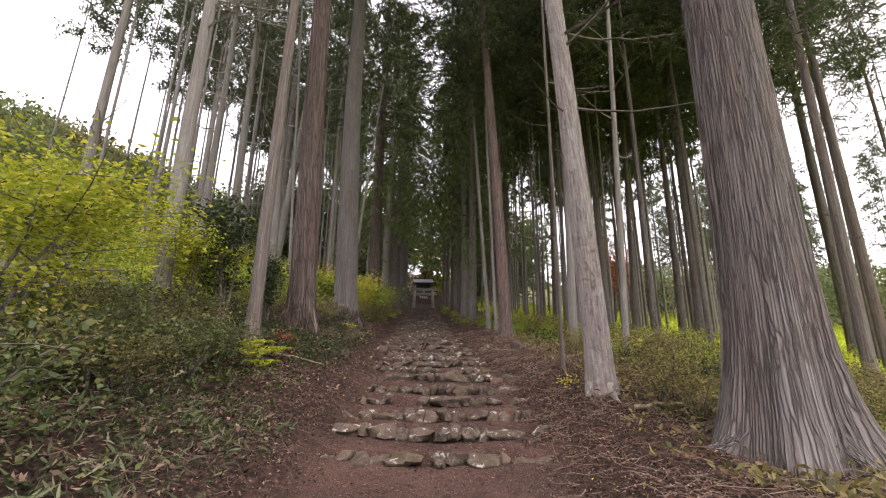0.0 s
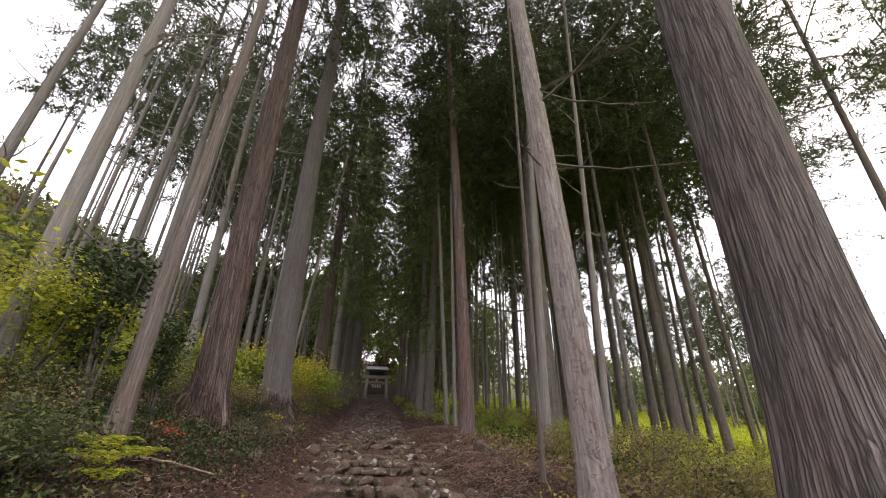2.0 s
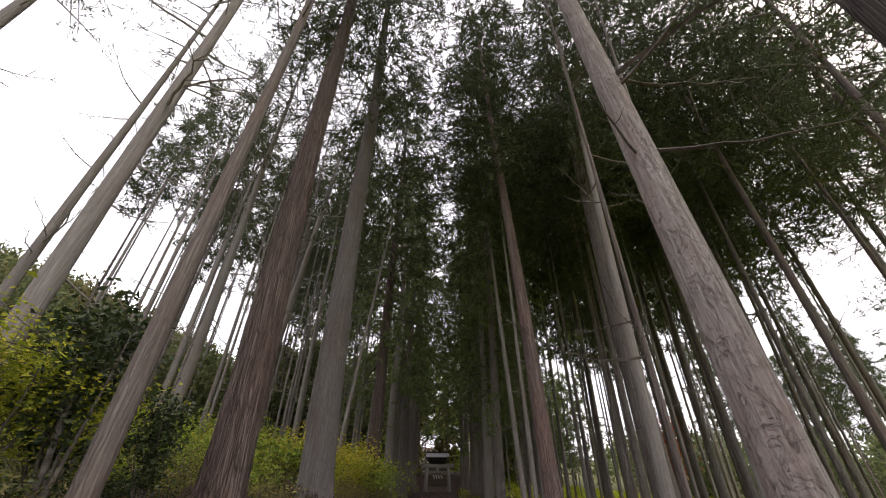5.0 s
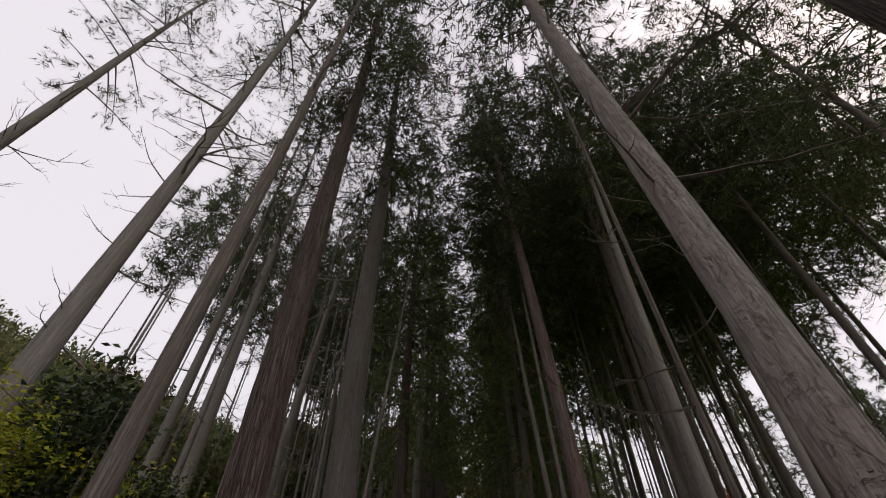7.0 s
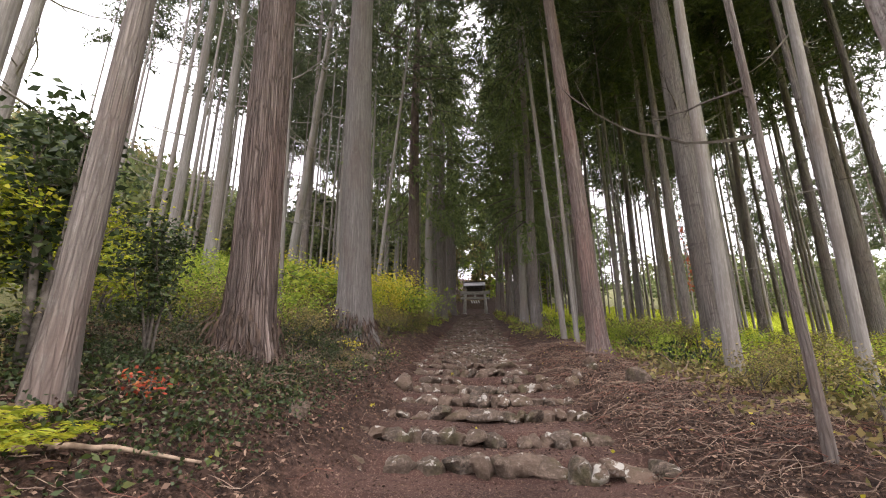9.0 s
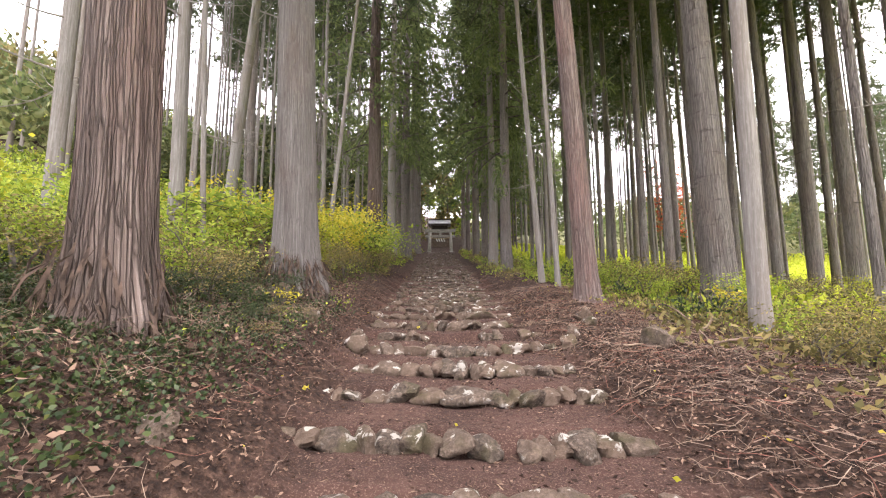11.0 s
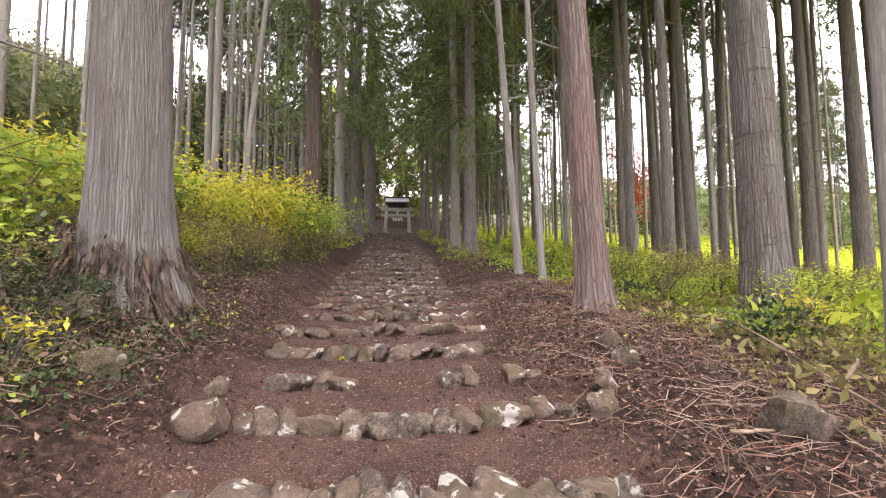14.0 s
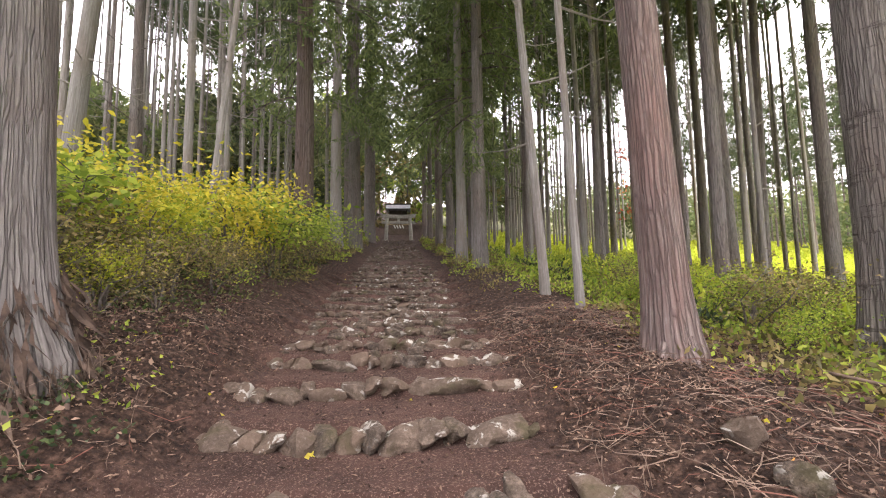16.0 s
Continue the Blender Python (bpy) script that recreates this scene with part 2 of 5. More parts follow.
def ground_material():
    """Trodden red-brown earth on the path, litter on the banks, green on the lower and farther ground."""
    m, nt, b, co = base("forest_floor", 0.97)
    attr = nt.nodes.new("ShaderNodeAttribute")
    attr.attribute_name = "cover"
    sep = nt.nodes.new("ShaderNodeSeparateColor")
    nt.links.new(attr.outputs["Color"], sep.inputs[0])
    p = co.outputs["Object"]
    n1 = noise_node(nt, p, 1.3, 5, 0.6)
    n2 = noise_node(nt, p, 16, 6, 0.7)
    n3 = noise_node(nt, p, 70, 3, 0.7)
    earth = ramp(nt, n1, [(0.3, (0.045, 0.024, 0.019)), (0.55, (0.085, 0.045, 0.035)), (0.75, (0.12, 0.066, 0.051))])
    earth = blend(nt, ramp(nt, n3, [(0.54, (0, 0, 0)), (0.66, (0.8, 0.8, 0.8))]), earth, (0.27, 0.18, 0.14))
    earth = blend(nt, ramp(nt, n2, [(0.3, (0.75, 0.75, 0.75)), (0.48, (0, 0, 0))]), earth, (0.03, 0.018, 0.014))
    duff = ramp(nt, n2, [(0.34, (0.01, 0.006, 0.0045)), (0.5, (0.042, 0.024, 0.017)), (0.68, (0.13, 0.077, 0.055))])
    green = ramp(nt, n2, [(0.3, (0.05, 0.055, 0.02)), (0.5, (0.11, 0.115, 0.04)), (0.7, (0.19, 0.18, 0.07))])
    meadow = ramp(nt, n1, [(0.3, (0.36, 0.44, 0.04)), (0.7, (0.52, 0.56, 0.07))])
    col = blend(nt, sep.outputs[0], duff, earth)
    col = blend(nt, sep.outputs[1], col, green)
    col = blend(nt, sep.outputs[2], col, meadow)
    nt.links.new(col, b.inputs["Base Color"])
    relief(nt, b, calc(nt, "ADD", n2, calc(nt, "MULTIPLY", n3, 0.7)), 1.0, 0.035)
    return m


EARTH = ground_material()

# ---- the lie of the land ----
PATH_Y = (-60, -12, 0, 4.7, 8.45, 11.97, 45.9, 75, 140)
PATH_Z = (-8, -1.2, 0.015, 0.33, 1.16, 1.66, 7.1, 12.9, 30)
MID_Y = (-60, 0, 5, 8.4, 12, 14.3, 20, 46, 140)
MID_X = (1, -0.05, -0.1, -0.04, -0.4, -0.62, -0.88, -2.1, -8)
LEFT_X = (0, 1.2, 1.9, 3.0, 7.0, 14, 30, 90, 600)
LEFT_Z = (0, 0.06, 0.45, 0.85, 1.5, 3.6, 9, 34, 60)
RIGHT_X = (0, 1.2, 1.8, 2.5, 5, 12, 30, 90, 600)
RIGHT_Z = (0, 0.05, 0.22, 0.32, 0.17, -0.55, -2.0, -3.5, 10)
STEPS = [5.08, 5.9, 6.5, 7.15, 7.75, 8.62, 9.4, 10.34, 11.17, 12.06, 12.8, 13.6, 14.45, 15.2, 15.85, 16.5, 17.05, 17.65, 18.3, 19.1]
while STEPS[-1] < 44:
    STEPS.append(STEPS[-1] + 0.8 + 0.2 * random.random())
STEP_Z = [float(np.interp(y, PATH_Y, PATH_Z)) for y in STEPS]


def land(x, y, rough=True):
    """Height of the ground; x and y may be arrays."""
    x, y = np.asarray(x, float), np.asarray(y, float)
    d = x - np.interp(y, MID_Y, MID_X)
    a = np.abs(d)
    slope = np.interp(y, PATH_Y, PATH_Z)
    side = np.where(d < 0, np.interp(a, LEFT_X, LEFT_Z), np.interp(a, RIGHT_X, RIGHT_Z))
    side = side - 0.28 * np.interp(y, (16, 27), (0, 1)) * np.clip((a - 1.2) / 1.2, 0, 1)
    # treads: each one climbs a little, the rest of the rise is at the stones
    k = np.clip(np.searchsorted(STEPS, y) - 1, 0, len(STEPS) - 2)
    y0, y1 = np.asarray(STEPS)[k], np.asarray(STEPS)[k + 1]
    z0, z1 = np.asarray(STEP_Z)[k], np.asarray(STEP_Z)[k + 1]
    f = np.clip((y - y0) / (y1 - y0), 0, 1)
    tread = z0 + 0.5 * (z1 - z0) + 0.03 * np.sin(7 * x + 5 * y) * f * (1 - f)
    below = z0 - 0.5 * np.minimum(0.17, z1 - z0)
    tread = np.where(f < 0.22, below + (tread - below) * np.clip((f - 0.08) / 0.14, 0, 1), tread)
    inside = (y > STEPS[0]) & (y < STEPS[-2])
    w = np.clip((1.75 - a) / 0.4, 0, 1) * inside
    z = slope * (1 - w) + tread * w + side
    return z


def h(x, y):
    return float(land(x, y))


def bumps(x, y):
    d = abs(x - np.interp(y, MID_Y, MID_X))
    amp = 0.012 + 0.06 * min(1.0, max(0.0, (d - 1.1) / 1.2))
    v = Vector((x, y, 0))
    return amp * (noise.noise(v * 1.1) + 0.6 * noise.noise(v * 3.1)) + 0.008 * noise.noise(v * 11)


def mesh(name, verts, faces, mat, smooth=False):
    me = bpy.data.meshes.new(name)
    me.from_pydata([tuple(v) for v in verts], [], [tuple(f) for f in faces])
    me.materials.append(mat)
    if smooth:
        me.polygons.foreach_set("use_smooth", [True] * len(me.polygons))
    me.update()
    return me


def lay_grain(me, rows):
    """Where each point of a trunk or root lies round and along it, for the bark."""
    layer = me.attributes.new("grain", "FLOAT_VECTOR", "POINT")
    layer.data.foreach_set("vector", np.asarray(rows, np.float32).reshape(-1))
    return me


def put(name, me, parent=None, at=(0, 0, 0), label=""):
    ob = new(name, me)
    ob.location = at
    ob.parent = parent
    return tagged(ob, label)


def quads(name, v, mat, smooth=False):
    """One mesh of loose four-cornered pieces from an array (n, 4, 3)."""
    n = len(v)
    me = bpy.data.meshes.new(name)
    me.vertices.add(4 * n)
    me.vertices.foreach_set("co", np.asarray(v, np.float32).reshape(-1))
    me.loops.add(4 * n)
    me.loops.foreach_set("vertex_index", np.arange(4 * n, dtype=np.int32))
    me.polygons.add(n)
    me.polygons.foreach_set("loop_start", np.arange(0, 4 * n, 4, dtype=np.int32))
    me.polygons.foreach_set("loop_total", np.full(n, 4, dtype=np.int32))
    me.materials.append(mat)
    me.update(calc_edges=True)
    me.validate()
    return me


RNG = np.random.default_rng(7)


def unit(v):
    return v / np.maximum(np.linalg.norm(v, axis=-1, keepdims=True), 1e-6)


def blades(p, d, length, width, fold=0.15):
    """Diamond leaves rooted at p, pointing along d."""
    n = len(p)
    d = unit(d)
    s = unit(np.cross(d, unit(RNG.normal(size=(n, 3)))))
    up = np.cross(s, d)
    length, width = np.broadcast_to(length, n)[:, None], np.broadcast_to(width, n)[:, None]
    m = p + d * length * 0.45 + up * length * fold
    return np.stack([p, m + s * width * 0.5, p + d * length, m - s * width * 0.5], 1)


def tube(points, radii, seg=6):
    """Vertices and faces of a tapering tube through points."""
    pts = [Vector(p) for p in points]
    verts, faces = [], []
    side = Vector((1, 0, 0))
    for i, p in enumerate(pts):
        t = (pts[min(i + 1, len(pts) - 1)] - pts[max(i - 1, 0)]).normalized()
        side = (side - t * side.dot(t))
        if side.length < 1e-3:
            side = t.orthogonal()
        side.normalize()
        other = t.cross(side)
        for j in range(seg):
            a = 2 * math.pi * j / seg
            verts.append(p + (side * math.cos(a) + other * math.sin(a)) * radii[i])
    for i in range(len(pts) - 1):
        for j in range(seg):
            a, b = i * seg + j, i * seg + (j + 1) % seg
            faces.append((a, b, b + seg, a + seg))
    faces.append(tuple(range(seg))[::-1])
    faces.append(tuple(range((len(pts) - 1) * seg, len(pts) * seg)))
    return verts, faces


def merge(parts):
    verts, faces = [], []
    for v, f in parts:
        k = len(verts)
        verts += v
        faces += [tuple(i + k for i in q) for q in f]
    return verts, faces


# ---- the ground ----
def axis(lo, hi, step, far, grow=1.18):
    out = list(np.arange(lo, hi, step))
    s = step
    while out[-1] < far[1]:
        s *= grow
        out.append(out[-1] + s)
    s = step
    while out[0] > far[0]:
        s *= grow
        out.insert(0, out[0] - s)
    return np.array(out)


def build_ground():
    xs, ys = axis(-5.2, 5.2, 0.075, (-900, 900)), axis(0.5, 21, 0.065, (-500, 1200))
    gx, gy = np.meshgrid(xs, ys)
    z = land(gx, gy)
    fine = (np.abs(gx) < 40) & (gy < 70) & (gy > -20)
    add = np.zeros_like(z)
    for i, j in np.argwhere(fine):
        add[i, j] = bumps(gx[i, j], gy[i, j])
    z = z + add
    nx, ny = len(xs), len(ys)
    verts = np.stack([gx, gy, z], -1).reshape(-1, 3)
    idx = np.arange(nx * ny).reshape(ny, nx)
    faces = np.stack([idx[:-1, :-1], idx[:-1, 1:], idx[1:, 1:], idx[1:, :-1]], -1).reshape(-1, 4)
    me = mesh("ground", verts.tolist(), faces.tolist(), EARTH, True)
    d = gx - np.interp(gy, MID_Y, MID_X)
    wob = np.interp(np.sin(gy * 1.7) + np.sin(gy * 4.1), (-2, 2), (-0.2, 0.2))
    path = np.clip((1.55 + wob - np.abs(d)) / 0.5, 0, 1) * np.interp(gy, (20, 44), (1.0, 0.0))
    green = np.where(d > 0, np.clip((d - 3.2) / 2.5, 0, 1), np.clip((-d - 4) / 2.5, 0, 1) * np.clip((26 + d) / 6, 0, 1)) * 0.85
    meadow = np.clip((d - 7) / 4, 0, 1) * np.clip((70 - np.hypot(gx, gy)) / 12, 0, 1)
    col = np.stack([path, green, meadow, np.ones_like(path)], -1).reshape(-1)
    layer = me.color_attributes.new("cover", "FLOAT_COLOR", "POINT")
    layer.data.foreach_set("color", col.astype(np.float32))
    return tagged(new("ground", me), "red-brown trodden earth path between banks of leaf litter", "ground", kind="structure")


build_ground()

# ---- trees ----
def trunk_mesh(height, dia, lean, seg, rings, flare, ridges, mat, twist=0.0, seed=0):
    verts, faces, along = [], [], []
    rnd = random.Random(seed)
    phase = [rnd.uniform(0, 6.28) for _ in range(8)]
    off = Vector((rnd.uniform(0, 50), rnd.uniform(0, 50), 0))
    for i in range(rings + 1):
        f = i / rings
        z = -0.35 + (height + 0.35) * (f ** 1.7 if rings > 30 else f ** 1.3)
        g = max(0.0, z) / height
        r = dia / 2 * (1.02 - 0.85 * g)
        fl = math.exp(-max(z, 0) / (0.55 * dia + 0.12)) * flare
        bend = 0.05 * dia * math.sin(z * 0.45 + phase[0])
        for j in range(seg):
            a = 2 * math.pi * j / seg
            lobes = 0.5 + 0.5 * math.sin(5 * a + phase[1] + 0.7 * math.sin(2 * a + phase[2]))
            rr = r * (1 + fl * (0.45 + 0.75 * lobes))
            if ridges:
                b = a + twist * z
                n = noise.noise(Vector((math.cos(b) * 6.5, math.sin(b) * 6.5, z * 0.16)) + off)
                n2 = noise.noise(Vector((math.cos(b) * 16, math.sin(b) * 14, z * 0.22)) + off)
                rr += dia * ridges * (abs(n) * 1.5 - 0.35 + 0.7 * abs(n2)) * (1 + 1.4 * fl)
            rr *= 1 + 0.03 * math.sin(3 * a + phase[3])
            along.append((0.5 * dia * math.cos(a + twist * z), 0.5 * dia * math.sin(a + twist * z), z + seed * 3.7))
            verts.append((rr * math.cos(a) + lean * z + bend, rr * math.sin(a) + 0.4 * bend, z))
    for i in range(rings):
        for j in range(seg):
            a, b = i * seg + j, i * seg + (j + 1) % seg
            faces.append((a, b, b + seg, a + seg))
    return lay_grain(mesh("trunk", verts, faces, mat, True), along)


def spikes(p, d, length, width):
    """Narrow three-cornered needle sprays rooted at p, pointing along d."""
    d = unit(d)
    s = unit(np.cross(d, unit(RNG.normal(size=(len(p), 3)))))
    return np.stack([p - s * width[:, None] * 0.5, p + s * width[:, None] * 0.5, p + d * length[:, None]], 1)


def crown_mesh(name, top, radius, branches, mat, blade=(0.42, 0.1), clumps=10, per=9, sparse=1.0, droop=0.35, seed=1):
    """Needle sprays along drooping limbs, in a ragged cone of that height."""
    r = np.random.default_rng(seed)
    P, D, limbs = [], [], []
    for i in range(branches):
        f = (i + r.random()) / branches
        z = top * f
        length = radius * (0.35 + 0.65 * (1 - f) ** 0.8) * r.uniform(0.55, 1.15) * min(1.0, 0.55 + 3 * f)
        az = r.uniform(0, 6.283)
        out = np.array([math.cos(az), math.sin(az), 0])
        rise = r.uniform(-0.15, 0.25)
        pts = []
        for s in np.linspace(0, 1, 6):
            pts.append(out * length * s + np.array([0, 0, z + length * (rise * s - droop * s * s)]))
        if i % 2 == 0:
            limbs.append(tube(pts, [0.035 * (1 - 0.8 * s) for s in np.linspace(0, 1, 6)], 3))
        for s in r.uniform(0.22, 1.0, clumps):
            if r.random() > sparse:
                continue
            c = out * length * s + np.array([0, 0, z + length * (rise * s - droop * s * s)]) + r.normal(size=3) * (0.1 + 0.12 * length * (1 - s * 0.5)) * np.array([1, 1, 0.7])
            twig = out * 0.8 + r.normal(size=3) * 0.6 + np.array([0, 0, -0.5])
            twig = twig / np.linalg.norm(twig)
            across = np.cross(twig, r.normal(size=3))
            for k in range(per):
                u = k / per
                P.append(c + twig * (u - 0.4) * blade[0] * 2.2 + r.normal(size=3) * 0.03)
                D.append(twig * 0.8 + across * (1 if k % 2 else -1) * (0.9 - 0.6 * u) + r.normal(size=3) * 0.25)
    P, D = np.array(P), np.array(D)
    q = spikes(P, D, r.uniform(0.6, 1.4, len(P)) * blade[0], r.uniform(0.6, 1.3, len(P)) * blade[1])
    v, f = merge(limbs)
    n = len(v)
    verts = v + [Vector(x) for x in q.reshape(-1, 3)]
    faces = f + [(n + 3 * k, n + 3 * k + 1, n + 3 * k + 2) for k in range(len(q))]
    me = mesh(name, verts, faces, mat)
    me.materials.append(TWIG_DARK)
    idx = np.zeros(len(faces), np.int32)
    idx[: len(f)] = 1
    me.polygons.foreach_set("material_index", idx)
    return me


CROWN = [crown_mesh("crown", 14, 4.7, 84, NEEDLE, (0.25, 0.05), 15, 13, 1.0, seed=s) for s in (1, 2, 3)]
CROWN_LOW = [crown_mesh("crown", 18, 5.0, 90, NEEDLE_LIT, (0.25, 0.06), 13, 12, 1.0, 0.5, seed=s) for s in (4, 5)]
CROWN_OPEN = [crown_mesh("crown", 14, 3.8, 70, NEEDLE, (0.22, 0.045), 14, 12, 0.55, seed=s) for s in (14, 15)]
CROWN_THIN = [crown_mesh("crown", 11, 3.2, 50, NEEDLE, (0.18, 0.03), 13, 13, 0.55, 0.15, seed=s) for s in (6, 7)]
CROWN_BACK = [crown_mesh("crown", 18, 5.0, 60, NEEDLE_LIT, (0.5, 0.2), 8, 6, 1.0, 0.5, seed=s) for s in (18, 19)]
CROWN_SPARSE = [crown_mesh("crown", 11, 2.4, 36, NEEDLE, (0.3, 0.07), 8, 8, 0.6, seed=s) for s in (16, 17)]
CROWN_FAR = [crown_mesh("crown", 12, 2.8, 40, NEEDLE, (0.36, 0.1), 9, 8, 0.95, seed=s) for s in (8, 9)]


def dead_branch_mesh(length, seed, thick=0.013, mat=None):
    r = random.Random(seed)
    bits, pts = [], []
    up, side = r.uniform(-0.25, 0.15), r.uniform(-0.3, 0.3)
    curl = r.uniform(0.1, 0.45)
    for i in range(9):
        s = i / 8
        pts.append((length * s, length * side * s * s + 0.03 * r.uniform(-1, 1) * length * s, length * (up * s + curl * (s * s - 0.6 * s))))
    bits.append(tube(pts, [thick * (1 - 0.88 * i / 8) for i in range(9)], 4))
    for k in range(r.randint(2, 5)):
        i = r.randint(3, 7)
        p = Vector(pts[i])
        d = Vector((r.uniform(0.3, 1), r.uniform(-0.9, 0.9), r.uniform(-0.3, 0.7))) * length * r.uniform(0.12, 0.3)
        bits.append(tube([p, p + d * 0.5 + Vector((0, 0, -0.02)), p + d], [thick * 0.4, thick * 0.28, thick * 0.08], 3))
    return mesh("dead_branch", *merge(bits), mat or TWIG_DARK)


DEAD = [dead_branch_mesh(1.0, s) for s in range(20, 28)]
DEAD_PALE = [dead_branch_mesh(1.0, s, 0.014, TWIG_PALE) for s in range(50, 58)]
PLANTED = 0


def cedar(x, y, dia, lean=0.0, mat=None, crown=None, clear=10.0, height=None, fine=False, flare=0.35, ridges=0.0, twist=0.0, dead=0, dead_from=3.0, dead_to=11.0, dead_len=1.3, roots=0, root_mat=None, label="", group=""):
    global PLANTED
    PLANTED += 1
    r = random.Random(PLANTED * 13)
    height = height or clear + r.uniform(11, 14)
    tree = new("cedar_tree")
    tree.location = (x, y, h(x, y))
    seg, rings = (96, 110) if fine else ((20, 18) if dia > 0.3 else (10, 12))
    t = put("trunk", trunk_mesh(height, dia, lean, seg, rings, flare, ridges, mat or BARK_GREY, twist, PLANTED), tree)
    if crown:
        me = r.choice(crown)
        c = put("crown", me, tree, (lean * clear, 0, clear))
        top = max(v.co.z for v in me.vertices)
        c.scale = (1, 1, (height - clear + 0.8) / top)
        c.rotation_euler = (0, 0, r.uniform(0, 6.28))
    for i in range(roots):
        a = 6.283 * i / roots + r.uniform(-0.35, 0.35)
        reach = dia * r.uniform(0.4, 0.75)
        pts, w = [], []
        for k in range(7):
            u = k / 6
            q = dia * 0.42 + reach * u
            px, py = math.cos(a + 0.25 * u * math.sin(i)) * q, math.sin(a + 0.25 * u * math.sin(i)) * q
            pts.append((px, py, h(x + px, y + py) - tree.location.z + dia * (0.42 * (1 - u) ** 2.2 - 0.06)))
            w.append(dia * (0.17 * (1 - u) + 0.03))
        along = [(w[k] * math.cos(0.628 * j), w[k] * math.sin(0.628 * j), reach * k / 6 + i * 2.3) for k in range(7) for j in range(10)]
        put("root", lay_grain(mesh("root", *tube(pts, w, 10), root_mat or mat or BARK_GREY, True), along), tree)
    for i in range(dead):
        z = r.uniform(dead_from, dead_to)
        ln = dead_len * r.uniform(0.5, 1.3)
        me = r.choice(DEAD_PALE if mat is BARK_PALE else DEAD)
        b = put("dead_branch", me, t, (lean * z, 0, z))
        b.scale = (ln, ln, ln)
        b.rotation_euler = (r.uniform(-0.4, 0.4), r.uniform(-0.5, 0.2), r.uniform(0, 6.28))
    tagged(tree, label or "tall straight cedar with a bare grey-brown trunk and a dark crown", "tree", group)
    return tree


# the great trees beside the steps
cedar(3.65, 4.8, 0.93, 0.022, BARK_OLD, CROWN_OPEN, 13, 30, True, 0.75, 0.04, roots=7, label="huge old cedar with furrowed grey bark and flared foot")
cedar(2.46, 6.75, 0.41, -0.05, BARK_FLAKY, CROWN, 13.5, 26, True, 0.22, 0.012, roots=4, dead=13, dead_from=4.5, dead_to=14, dead_len=2.7, label="slender cedar with flaky pale bark and dead curling branches")
cedar(-3.25, 9.75, 0.57, -0.025, BARK_RED, CROWN, 14.0, 29, True, 0.5, 0.055, 0.06, roots=7, label="old cedar with deeply ridged red-brown bark, roots on the bank")
cedar(-3.1, 13.3, 0.7, -0.02, BARK_SMOOTH, CROWN, 13.0, 29, True, 0.5, 0.014, roots=9, root_mat=TORN, label="old cedar with smooth grey bark and spreading torn foot")
cedar(-3.26, 7.4, 0.24, 0.0, BARK_DARK, CROWN_THIN, 14, 24, False, 0.5, dead=4, dead_from=6, dead_to=13, label="young pale-barked cedar leaning over the bank, half bare")
cedar(2.2, 14.5, 0.42, -0.05, BARK_PINK, CROWN, 11, 25, True, 0.4, 0.02, roots=5, label="cedar with peeling pinkish red-brown bark beside the steps")
cedar(4.75, 14.65, 0.58, -0.005, BARK_RING, CROWN, 11, 25, True, 0.35, 0.02, dead=6, roots=5, label="cedar with stripped ringed grey bark in green undergrowth")
cedar(3.68, 12.1, 0.25, 0.028, BARK_PALE, CROWN_THIN, 11, 22, False, 0.3, dead=5, label="slim pale-barked cedar at the edge of the bank")


def torn_bark(tree, radius, count, spread, mat, seed):
    """Loose strips of bark peeling off a tree's foot."""
    r = np.random.default_rng(seed)
    a = r.uniform(0, 6.283, count)
    z = 0.6 * r.random(count) ** 1.4
    q = radius * (1.0 + spread * np.exp(-z * 5)) + 0.02
    out = np.stack([np.cos(a), np.sin(a), 0 * a], 1)
    p = out * q[:, None]
    ground = np.array([h(tree.location.x + u[0], tree.location.y + u[1]) for u in p]) - tree.location.z
    p[:, 2] = ground + z
    d = out * r.uniform(0.0, 0.5, (count, 1)) + np.array([0, 0, -1.0]) + r.normal(size=p.shape) * 0.22
    put("torn_bark", quads("torn_bark", blades(p + np.array([0, 0, 0.1]), d, r.uniform(0.15, 0.42, count), r.uniform(0.015, 0.045, count)), mat), tree, label="torn red-brown bark strips")


for ob in [o for o in scene.objects if o.name.startswith("cedar_tree")]:
    if abs(ob.location.y - 13.3) < 0.01:
        torn_bark(ob, 0.42, 900, 0.5, TORN, 5)
    if abs(ob.location.y - 9.75) < 0.01:
        torn_bark(ob, 0.36, 160, 0.3, TORN, 6)

